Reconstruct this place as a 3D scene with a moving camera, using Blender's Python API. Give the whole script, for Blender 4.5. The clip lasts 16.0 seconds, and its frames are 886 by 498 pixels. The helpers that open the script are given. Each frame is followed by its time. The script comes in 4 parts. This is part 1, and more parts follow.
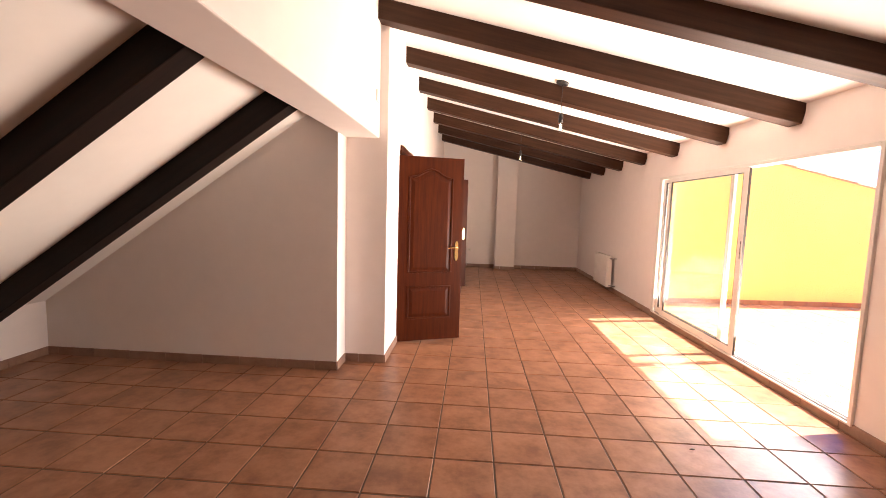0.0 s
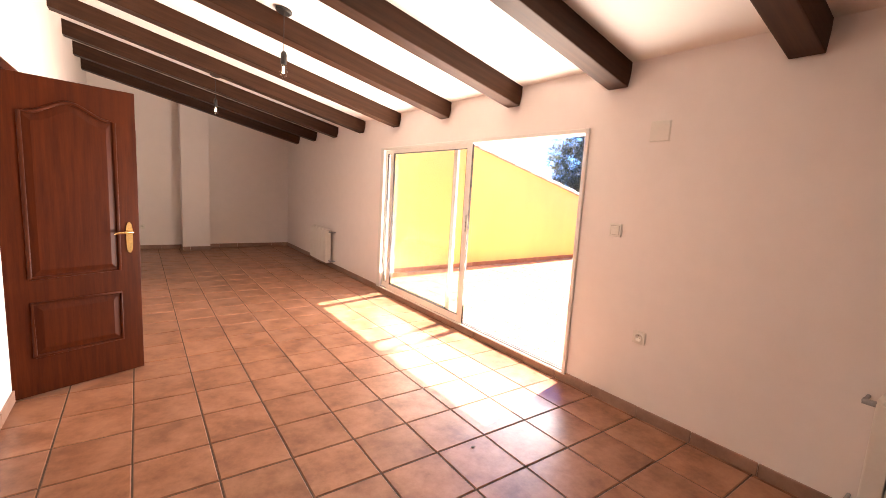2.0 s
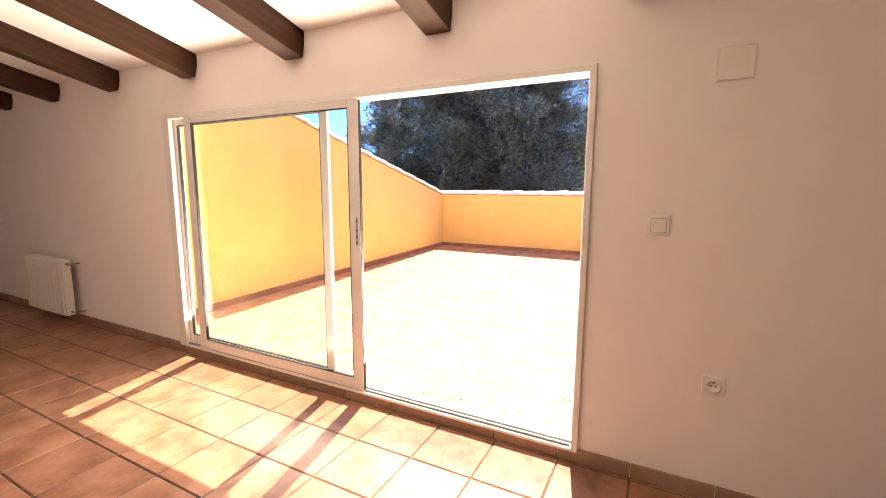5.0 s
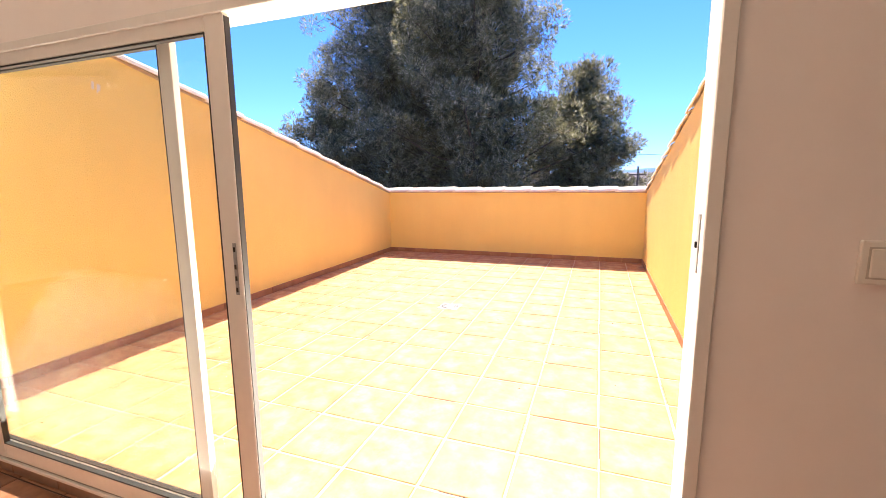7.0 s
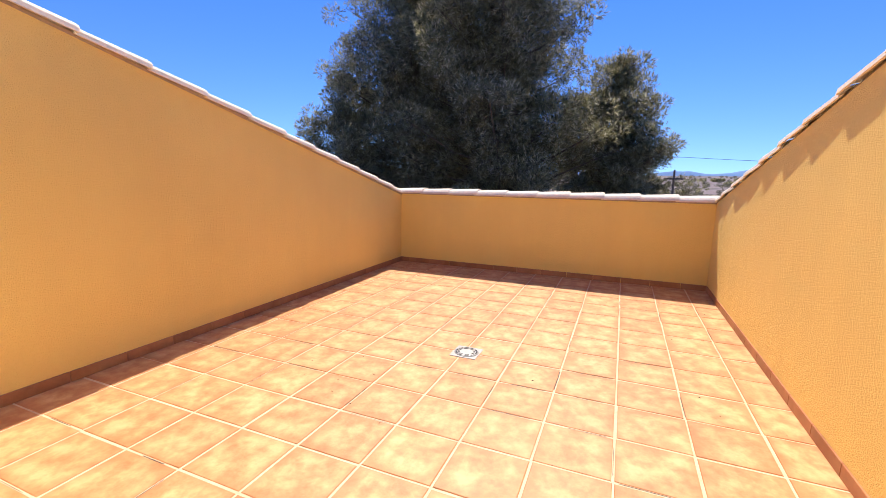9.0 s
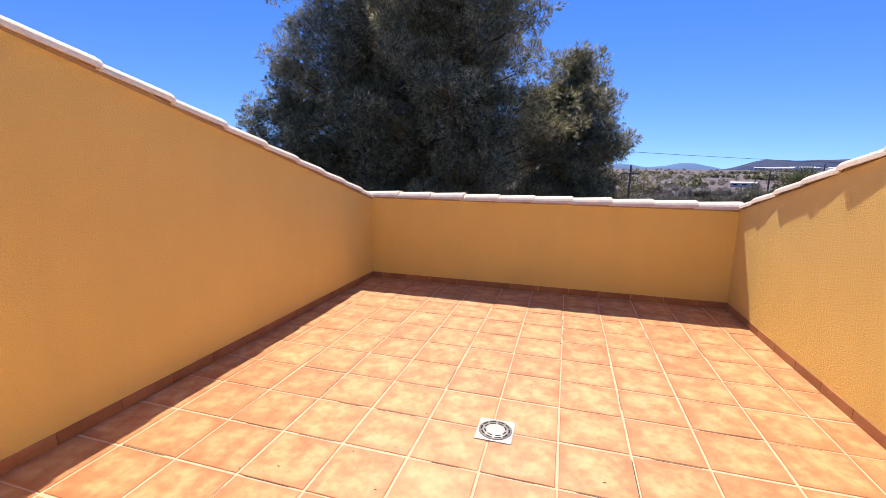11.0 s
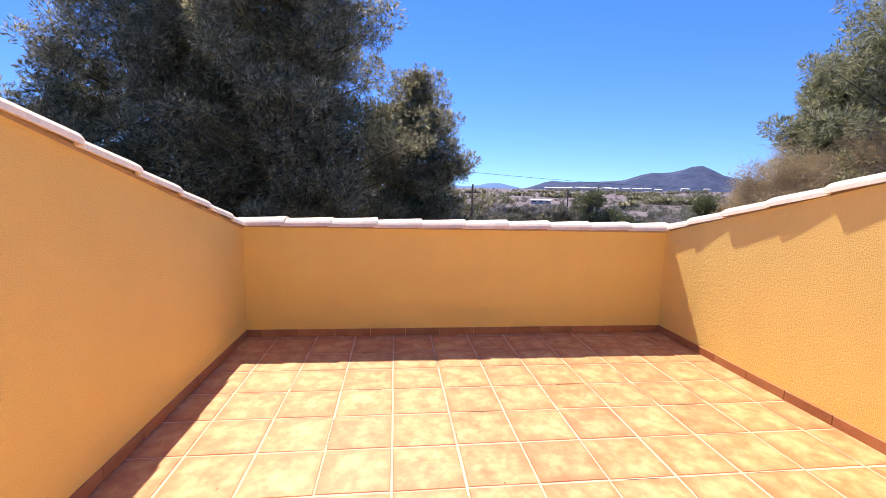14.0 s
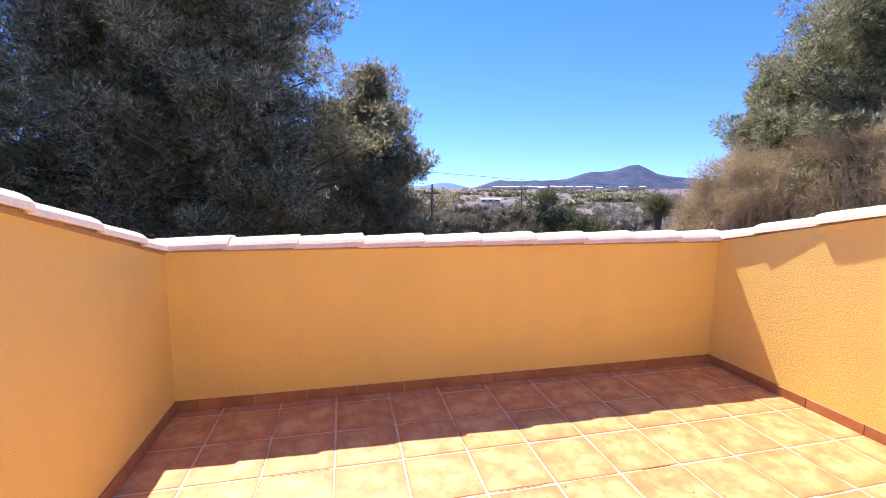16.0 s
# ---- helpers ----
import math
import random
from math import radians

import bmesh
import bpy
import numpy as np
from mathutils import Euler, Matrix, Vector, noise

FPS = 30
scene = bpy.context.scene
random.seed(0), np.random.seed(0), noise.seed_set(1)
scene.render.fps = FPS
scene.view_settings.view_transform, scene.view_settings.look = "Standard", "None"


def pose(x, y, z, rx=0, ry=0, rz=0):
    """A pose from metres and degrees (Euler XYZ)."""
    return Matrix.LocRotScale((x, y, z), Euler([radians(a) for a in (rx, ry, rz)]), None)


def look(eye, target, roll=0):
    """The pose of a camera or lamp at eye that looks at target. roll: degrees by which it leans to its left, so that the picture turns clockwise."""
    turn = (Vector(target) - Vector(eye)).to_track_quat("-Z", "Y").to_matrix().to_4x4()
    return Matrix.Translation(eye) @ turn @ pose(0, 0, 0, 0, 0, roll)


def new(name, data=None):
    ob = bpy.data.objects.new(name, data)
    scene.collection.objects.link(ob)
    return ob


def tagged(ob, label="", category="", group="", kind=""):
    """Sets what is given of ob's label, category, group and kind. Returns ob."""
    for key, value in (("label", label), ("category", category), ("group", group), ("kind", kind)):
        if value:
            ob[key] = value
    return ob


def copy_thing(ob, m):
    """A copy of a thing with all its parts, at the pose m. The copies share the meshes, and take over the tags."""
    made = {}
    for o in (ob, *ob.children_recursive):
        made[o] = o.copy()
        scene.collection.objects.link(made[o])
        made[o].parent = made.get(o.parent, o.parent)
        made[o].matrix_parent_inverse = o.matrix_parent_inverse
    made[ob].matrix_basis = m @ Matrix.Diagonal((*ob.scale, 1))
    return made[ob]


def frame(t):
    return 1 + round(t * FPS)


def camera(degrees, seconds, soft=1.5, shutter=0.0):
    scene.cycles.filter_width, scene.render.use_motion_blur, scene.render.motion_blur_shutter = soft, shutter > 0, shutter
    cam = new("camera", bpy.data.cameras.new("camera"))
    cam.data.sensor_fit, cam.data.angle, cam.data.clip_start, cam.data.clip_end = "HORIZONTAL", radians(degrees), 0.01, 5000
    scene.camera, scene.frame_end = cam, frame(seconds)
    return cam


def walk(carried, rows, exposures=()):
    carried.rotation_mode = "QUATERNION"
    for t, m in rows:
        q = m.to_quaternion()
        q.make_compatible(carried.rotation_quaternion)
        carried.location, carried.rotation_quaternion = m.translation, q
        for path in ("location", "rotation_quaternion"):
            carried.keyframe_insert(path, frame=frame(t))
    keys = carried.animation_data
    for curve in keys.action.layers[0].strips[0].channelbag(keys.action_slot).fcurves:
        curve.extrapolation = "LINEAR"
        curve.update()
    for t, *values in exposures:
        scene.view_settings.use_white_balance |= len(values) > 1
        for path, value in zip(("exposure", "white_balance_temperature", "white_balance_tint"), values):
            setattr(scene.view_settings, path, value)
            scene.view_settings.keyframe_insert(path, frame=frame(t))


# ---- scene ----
cam = camera(92.0, 16.0, 0.8)
PATH = [
    (0, (-0.015, 0.509, 1.477), (-0.151, 2.495, 1.287), 1.7),
    (0.5, (-0.145, 0.648, 1.471), (0.064, 2.621, 1.218), 2.8),
    (1, (-0.168, 0.888, 1.467), (0.377, 2.793, 1.198), 3.2),
    (1.5, (-0.167, 1.158, 1.467), (0.698, 2.94, 1.19), 3.6),
    (2, (-0.128, 1.453, 1.478), (1.026, 3.063, 1.205), 3.4),
    (2.5, (-0.045, 1.735, 1.474), (1.234, 3.252, 1.218), 2.1),
    (3, (0.051, 2.058, 1.469), (1.407, 3.505, 1.209), 2.3),
    (5.5, (0.683, 3.409, 1.427), (2.49, 4.213, 1.132), -0.1),
    (6, (0.957, 3.56, 1.425), (2.78, 4.325, 1.122), -0.1),
    (6.5, (1.241, 3.667, 1.44), (3.078, 4.396, 1.129), -0.5),
    (7, (1.527, 3.776, 1.434), (3.385, 4.451, 1.131), -0.4),
    (7.5, (1.792, 3.87, 1.442), (3.656, 4.528, 1.138), 0.1),
    (8, (2.109, 3.96, 1.437), (3.944, 4.698, 1.142), 1.7),
    (10.5, (3.248, 4.691, 1.602), (5.074, 5.428, 1.252), 0.3),
    (11, (3.449, 4.929, 1.608), (5.344, 5.468, 1.264), 1.2),
    (11.5, (3.633, 5.137, 1.606), (5.568, 5.545, 1.308), 1.5),
    (12, (3.797, 5.362, 1.626), (5.752, 5.687, 1.357), 1.4),
    (12.5, (3.955, 5.618, 1.632), (5.932, 5.788, 1.384), 0.2),
    (13, (4.149, 5.795, 1.612), (6.132, 5.8, 1.356), -0.1),
    (13.5, (4.338, 5.896, 1.617), (6.318, 5.765, 1.366), 0.4),
    (14, (4.519, 6.037, 1.612), (6.491, 5.813, 1.366), 1.3),
    (14.5, (4.745, 6.196, 1.647), (6.69, 5.803, 1.398), 1.1),
    (15, (5.018, 6.252, 1.634), (6.954, 5.815, 1.385), 1.0),
    (15.5, (5.357, 6.285, 1.649), (7.291, 5.837, 1.405), 0.7),
    (16, (5.731, 6.35, 1.651), (7.665, 5.902, 1.409), 0.5),
]
EXPOSURE = [(0, 2.60, 7200, 17), (0.5, 2.65, 7200, 17), (1, 2.72, 7200, 16), (1.5, 2.74, 7200, 16), (2, 2.58, 7200, 16), (3, 2.50, 7200, 14), (5.5, 1.92, 7200, 9), (6.5, 1.70, 7200, 8), (7, 1.52, 7200, 9), (7.5, 1.30, 7200, 10), (8, 1.02, 7200, 10), (10.5, 0.43, 7200, 10), (12.5, 0.50, 7200, 10), (14.5, 0.97, 7200, 12), (16, 1.14, 7200, 13)]
walk(cam, [(t, look(eye, target, roll)) for t, eye, target, roll in PATH], EXPOSURE)

# ---- world, sun, sky ----
SUN_EL, SUN_AZ = radians(60.0), radians(12.5)
world = bpy.data.worlds.new("world")
scene.world = world
world.use_nodes = True
wn = world.node_tree.nodes
sky = wn.new("ShaderNodeTexSky")
sky.sky_type, sky.sun_disc = "NISHITA", False
sky.sun_elevation, sky.sun_rotation = SUN_EL, radians(90) - SUN_AZ
sky.altitude, sky.air_density, sky.dust_density, sky.ozone_density = 1500, 1.1, 0.0, 5.0
wn["Background"].inputs["Strength"].default_value = 0.15
deep = wn.new("ShaderNodeHueSaturation")
deep.inputs["Hue"].default_value = 0.518
deep.inputs["Saturation"].default_value = 1.28
# clear mountain air: the pale band at the horizon is thin
rise, unit = wn.new("ShaderNodeVectorMath"), wn.new("ShaderNodeVectorMath")
unit.operation = "NORMALIZE"
rise.inputs[1].default_value = (0.0, 0.0, 0.10)
world.node_tree.links.new(wn.new("ShaderNodeTexCoord").outputs["Generated"], rise.inputs[0])
world.node_tree.links.new(rise.outputs[0], unit.inputs[0])
world.node_tree.links.new(unit.outputs[0], sky.inputs["Vector"])
world.node_tree.links.new(sky.outputs["Color"], deep.inputs["Color"])
world.node_tree.links.new(deep.outputs["Color"], wn["Background"].inputs["Color"])
sun_data = bpy.data.lights.new("sun", "SUN")
sun_data.energy, sun_data.angle, sun_data.color = 4.2, radians(0.53), (1.0, 0.95, 0.87)
sun = new("sun", sun_data)
sun_from = Vector((math.cos(SUN_EL) * math.cos(SUN_AZ), math.cos(SUN_EL) * math.sin(SUN_AZ), math.sin(SUN_EL)))
sun.matrix_world = look(sun_from * 40, (0, 0, 0))
# the light of sky and sunlit terrace, rising through the wide door opening
win_data = bpy.data.lights.new("window_light", "AREA")
win_data.shape, win_data.size, win_data.size_y = "RECTANGLE", 3.26, 0.8
win_data.energy, win_data.color, win_data.spread = 55.0, (1.0, 0.96, 0.91), radians(165)
win_light = new("window_light", win_data)
win_light.matrix_world = look((2.87, 5.20, 0.60), (2.05, 5.20, 1.17))


# ---- materials ----
def mat(name, rough=0.6, metal=0.0):
    m = bpy.data.materials.new(name)
    m.use_nodes = True
    b = m.node_tree.nodes["Principled BSDF"]
    b.inputs["Roughness"].default_value, b.inputs["Metallic"].default_value = rough, metal
    return m, m.node_tree, b


def node(tree, kind, **sets):
    n = tree.nodes.new(kind)
    for k, v in sets.items():
        n.inputs[k.replace("_", " ")].default_value = v
    return n


def coords(tree, scale=(1, 1, 1), rot=(0, 0, 0)):
    c = tree.nodes.new("ShaderNodeTexCoord")
    m = tree.nodes.new("ShaderNodeMapping")
    m.inputs["Scale"].default_value, m.inputs["Rotation"].default_value = scale, rot
    tree.links.new(c.outputs["Object"], m.inputs["Vector"])
    return m.outputs["Vector"]


def noise_of(tree, vec, scale, detail=4.0, rough=0.55):
    n = node(tree, "ShaderNodeTexNoise", Scale=scale, Detail=detail, Roughness=rough)
    if vec is not None:
        tree.links.new(vec, n.inputs["Vector"])
    return n.outputs["Fac"]


def ramp(tree, fac, stops):
    r = tree.nodes.new("ShaderNodeValToRGB")
    e = r.color_ramp.elements
    e[0].position, e[0].color = stops[0][0], (*stops[0][1], 1)
    e[1].position, e[1].color = stops[-1][0], (*stops[-1][1], 1)
    for p, c in stops[1:-1]:
        x = e.new(p)
        x.color = (*c, 1)
    tree.links.new(fac, r.inputs["Fac"])
    return r.outputs["Color"]


def mixed(tree, fac, a, b, blend="MIX"):
    m = tree.nodes.new("ShaderNodeMix")
    m.data_type, m.blend_type = "RGBA", blend
    for sock, v in ((m.inputs[0], fac), (m.inputs[6], a), (m.inputs[7], b)):
        if isinstance(v, (int, float)):
            sock.default_value = v
        elif isinstance(v, tuple):
            sock.default_value = (*v, 1)
        else:
            tree.links.new(v, sock)
    return m.outputs[2]


def bump(tree, bsdf, height, strength, distance):
    b = node(tree, "ShaderNodeBump", Strength=strength, Distance=distance)
    tree.links.new(height, b.inputs["Height"])
    tree.links.new(b.outputs["Normal"], bsdf.inputs["Normal"])


def plain(name, col, rough=0.5, metal=0.0, vary=0.12, scale=6.0, bumps=0.0, bscale=60.0, bdist=0.002):
    """One colour with two scales of uneven tone and a fine relief."""
    m, t, b = mat(name, rough, metal)
    v = coords(t)
    lo, hi = tuple(c * (1 - vary) for c in col), tuple(min(1, c * (1 + vary)) for c in col)
    c1 = ramp(t, noise_of(t, v, scale), [(0.3, lo), (0.7, hi)])
    c2 = mixed(t, 0.5, c1, ramp(t, noise_of(t, v, scale * 9, 6), [(0.3, lo), (0.7, hi)]))
    t.links.new(c2, b.inputs["Base Color"])
    if bumps:
        bump(t, b, noise_of(t, v, bscale, 6), bumps, bdist)
    return m


def wood(name, dark, light, rough, axis="x", grain=1.0, coat=0.0):
    m, t, b = mat(name, rough)
    s = {"x": (0.6, 9, 9), "y": (9, 0.6, 9), "z": (9, 9, 0.6)}[axis]
    v = coords(t, tuple(k * grain for k in s))
    f1, f2 = noise_of(t, v, 3.0, 8, 0.65), noise_of(t, coords(t), 1.3, 3)
    c = ramp(t, f1, [(0.28, dark), (0.75, light)])
    c = mixed(t, mixed(t, 0.5, f2, (0.5, 0.5, 0.5)), c, dark)
    t.links.new(c, b.inputs["Base Color"])
    b.inputs["Coat Weight"].default_value = coat
    b.inputs["Specular IOR Level"].default_value = 0.16
    b.inputs["Coat Roughness"].default_value = 0.2
    bump(t, b, f1, 0.35, 0.002)
    return m


def tile_material(name, edge, body, pale, rough, cloud=2.2, spec=0.5, bumps=0.25, rim=0.0, size=0.37, marks=(0.36, 0.48, 0.62)):
    """Glazed stoneware: clouded colour that shifts from tile to tile, redder towards the pressed rim."""
    m, t, b = mat(name, rough)
    info = t.nodes.new("ShaderNodeObjectInfo")
    geo = t.nodes.new("ShaderNodeNewGeometry")
    rnd = t.nodes.new("ShaderNodeMath")
    rnd.operation = "ADD"
    t.links.new(info.outputs["Random"], rnd.inputs[0])
    t.links.new(geo.outputs["Random Per Island"], rnd.inputs[1])
    c = t.nodes.new("ShaderNodeTexCoord")
    off = t.nodes.new("ShaderNodeVectorMath")
    off.operation = "MULTIPLY_ADD"
    comb = t.nodes.new("ShaderNodeCombineXYZ")
    for i in range(3):
        t.links.new(rnd.outputs[0], comb.inputs[i])
    t.links.new(comb.outputs[0], off.inputs[0])
    off.inputs[1].default_value = (17.3, 31.7, 5.1)
    t.links.new(c.outputs["Object"], off.inputs[2])
    v = off.outputs[0]
    n1 = noise_of(t, v, cloud * 1.6, 5, 0.6)
    n2 = noise_of(t, v, 22.0, 6, 0.7)
    col = ramp(t, n1, [(marks[0], edge), (marks[1], body), (marks[2], pale)])
    col = mixed(t, 0.35, col, ramp(t, n2, [(0.3, edge), (0.7, pale)]))
    if rim:
        # fired rim: distance from the middle of the tile, broken up by noise
        sub_ = t.nodes.new("ShaderNodeVectorMath")
        sub_.operation = "SUBTRACT"
        sub_.inputs[1].default_value = (size / 2, size / 2, 0)
        t.links.new(c.outputs["Object"], sub_.inputs[0])
        ab = t.nodes.new("ShaderNodeVectorMath")
        ab.operation = "ABSOLUTE"
        t.links.new(sub_.outputs[0], ab.inputs[0])
        sp_ = t.nodes.new("ShaderNodeSeparateXYZ")
        t.links.new(ab.outputs[0], sp_.inputs[0])
        mx_ = t.nodes.new("ShaderNodeMath")
        mx_.operation = "MAXIMUM"
        t.links.new(sp_.outputs[0], mx_.inputs[0])
        t.links.new(sp_.outputs[1], mx_.inputs[1])
        wob_ = t.nodes.new("ShaderNodeMath")
        wob_.operation = "MULTIPLY_ADD"
        t.links.new(noise_of(t, v, 7.0, 4), wob_.inputs[0])
        wob_.inputs[1].default_value = 0.16
        t.links.new(mx_.outputs[0], wob_.inputs[2])
        f_ = node(t, "ShaderNodeMapRange", From_Min=0.20, From_Max=0.275, To_Max=rim)
        t.links.new(wob_.outputs[0], f_.inputs["Value"])
        col = mixed(t, f_.outputs["Result"], col, edge)
    tint = node(t, "ShaderNodeHueSaturation", Saturation=1.0, Fac=1.0)
    val = node(t, "ShaderNodeMapRange", To_Min=0.92, To_Max=1.07)
    fr = t.nodes.new("ShaderNodeMath")
    fr.operation = "FRACT"
    t.links.new(rnd.outputs[0], fr.inputs[0])
    t.links.new(fr.outputs[0], val.inputs["Value"])
    t.links.new(val.outputs["Result"], tint.inputs["Value"])
    t.links.new(col, tint.inputs["Color"])
    t.links.new(tint.outputs["Color"], b.inputs["Base Color"])
    b.inputs["Specular IOR Level"].default_value = spec
    rr = node(t, "ShaderNodeMapRange", To_Min=rough - 0.1, To_Max=rough + 0.14)
    t.links.new(n2, rr.inputs["Value"])
    t.links.new(rr.outputs["Result"], b.inputs["Roughness"])
    bump(t, b, noise_of(t, v, 9.0, 4), bumps, 0.004)
    return m


def stucco(name, col, strength=0.9):
    m, t, b = mat(name, 0.9)
    v = coords(t)
    lo, hi = tuple(c * 0.95 for c in col), tuple(min(1, c * 1.06) for c in col)
    c1 = ramp(t, noise_of(t, v, 0.9, 5), [(0.3, lo), (0.7, hi)])
    c1 = mixed(t, 0.25, c1, ramp(t, noise_of(t, coords(t, (3, 3, 0.5)), 1.6, 5), [(0.35, lo), (0.65, hi)]))
    t.links.new(c1, b.inputs["Base Color"])
    n1, n2 = noise_of(t, v, 55, 5, 0.6), noise_of(t, v, 140, 3)
    mx = t.nodes.new("ShaderNodeMath")
    mx.operation = "ADD"
    t.links.new(n1, mx.inputs[0])
    t.links.new(n2, mx.inputs[1])
    bump(t, b, mx.outputs[0], strength, 0.006)
    return m


def leafy(name, a, bcol, rough=0.6, through_light=0.25, sun_fleck=None):
    m, t, b = mat(name, rough)
    b.inputs["Specular IOR Level"].default_value = 0.25
    geo = t.nodes.new("ShaderNodeNewGeometry")
    # last stop: pale tone on some needles, sun glints put into the colour
    c1 = ramp(t, geo.outputs["Random Per Island"], [(0.0, a), (0.70, bcol), (0.84, sun_fleck or bcol)])
    c2 = ramp(t, noise_of(t, coords(t), 2.0 if sun_fleck else 0.5, 3), [(0.42 if sun_fleck else 0.35, tuple(x * 0.5 for x in a)), (0.60 if sun_fleck else 0.65, tuple(min(1, x * 1.5) for x in bcol) if sun_fleck else bcol)])
    c = mixed(t, 0.45 if sun_fleck else 0.5, c1, c2)
    t.links.new(c, b.inputs["Base Color"])
    tr = t.nodes.new("ShaderNodeBsdfTranslucent")
    t.links.new(c, tr.inputs["Color"])
    ms = t.nodes.new("ShaderNodeMixShader")
    ms.inputs[0].default_value = through_light
    t.links.new(b.outputs[0], ms.inputs[1])
    t.links.new(tr.outputs[0], ms.inputs[2])
    t.links.new(ms.outputs[0], t.nodes["Material Output"].inputs["Surface"])
    return m


WALL = plain("wall_paint", (0.84, 0.762, 0.718), 0.75, vary=0.03, scale=0.8, bumps=0.12, bscale=45, bdist=0.003)
CEIL = plain("ceiling_paint", (0.86, 0.82, 0.765), 0.8, vary=0.03, scale=0.7, bumps=0.1, bscale=40, bdist=0.003)
BEAM = wood("stained_beam", (0.028, 0.0115, 0.0062), (0.105, 0.045, 0.023), 0.5, "x", 1.0)
# near-black copy of the beam wood: the alcove's shade is put into its colour
RAFTER = wood("shade_dark_rafter", (0.008, 0.005, 0.004), (0.028, 0.014, 0.009), 0.6, "x", 1.0)
DOORW = wood("varnished_door", (0.036, 0.0060, 0.0012), (0.135, 0.026, 0.0040), 0.45, "z", 1.2, 0.0)
FLOOR_T = tile_material("floor_tile", (0.175, 0.069, 0.034), (0.295, 0.130, 0.069), (0.40, 0.195, 0.115), 0.33, 3.0, 0.38)
SKIRT_T = tile_material("skirting_tile", (0.22, 0.12, 0.08), (0.29, 0.165, 0.115), (0.36, 0.22, 0.16), 0.4)
GROUT_IN = plain("brown_grout", (0.10, 0.068, 0.050), 0.9, vary=0.2, scale=8, bumps=0.3)
TERR_T = tile_material("terrace_tile", (0.52, 0.180, 0.066), (0.62, 0.298, 0.124), (0.77, 0.50, 0.235), 0.5, 4.8, rim=0.65, marks=(0.35, 0.48, 0.64))
TSKIRT_T = tile_material("terrace_skirting", (0.33, 0.125, 0.05), (0.42, 0.17, 0.07), (0.50, 0.23, 0.10), 0.45)
GROUT_OUT = plain("pale_grout", (0.73, 0.55, 0.37), 0.95, vary=0.2, scale=7, bumps=0.3)
YELLOW = stucco("ochre_render", (0.96, 0.68, 0.205))
COPING = plain("pale_clay", (0.87, 0.745, 0.585), 0.8, vary=0.16, scale=5, bumps=0.4, bscale=90)
MORTAR = plain("mortar", (0.5, 0.36, 0.24), 0.95, vary=0.2, scale=14, bumps=0.5)
ALU = plain("white_aluminium", (0.74, 0.70, 0.65), 0.38, vary=0.04, scale=3)
GASKET = plain("black_gasket", (0.02, 0.018, 0.016), 0.6, vary=0.2)
PLASTIC = plain("white_plastic", (0.78, 0.73, 0.66), 0.4, vary=0.03)
RADI = plain("radiator_enamel", (0.80, 0.75, 0.68), 0.35, vary=0.03)
BRASS = plain("brass", (0.78, 0.53, 0.22), 0.25, 1.0, vary=0.1, scale=30)
# grey that draws the shade round the switch rocker
GAP = plain("gap_shade_grey", (0.50, 0.44, 0.38), 0.7, vary=0.05)
BLACK = plain("black_metal", (0.015, 0.013, 0.012), 0.45, vary=0.2)
STEEL = plain("drain_steel", (0.36, 0.35, 0.345), 0.55, 0.6, vary=0.12, scale=25)
DARK = plain("dark_slot", (0.02, 0.018, 0.016), 0.8, vary=0.2)
BARK = plain("pine_bark", (0.13, 0.095, 0.07), 0.95, vary=0.35, scale=7, bumps=0.8, bscale=20, bdist=0.02)
TWIG = plain("grey_twig", (0.47, 0.37, 0.26), 0.95, vary=0.3, scale=5)
PINE = leafy("pine_needles", (0.072, 0.074, 0.036), (0.33, 0.310, 0.165), 0.38, 0.58, (0.94, 0.88, 0.70))
# greener copy for the right-hand pines; its colour offsets their brown, dim light
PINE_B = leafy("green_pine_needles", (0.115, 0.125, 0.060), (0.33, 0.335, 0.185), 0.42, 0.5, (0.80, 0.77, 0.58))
YUCCA = leafy("yucca_blades", (0.12, 0.14, 0.06), (0.28, 0.29, 0.15))
SHRUB = leafy("dry_shrub", (0.36, 0.27, 0.15), (0.62, 0.49, 0.31), 0.6, 0.4)
OLIVE = leafy("grey_scrub", (0.15, 0.15, 0.09), (0.34, 0.31, 0.22))
ALMOND = leafy("almond_blossom", (0.30, 0.27, 0.22), (0.58, 0.52, 0.47))
GREENB = leafy("green_bush", (0.08, 0.10, 0.04), (0.22, 0.24, 0.10))
GALV = plain("galvanised_pole", (0.16, 0.14, 0.12), 0.8, vary=0.2)


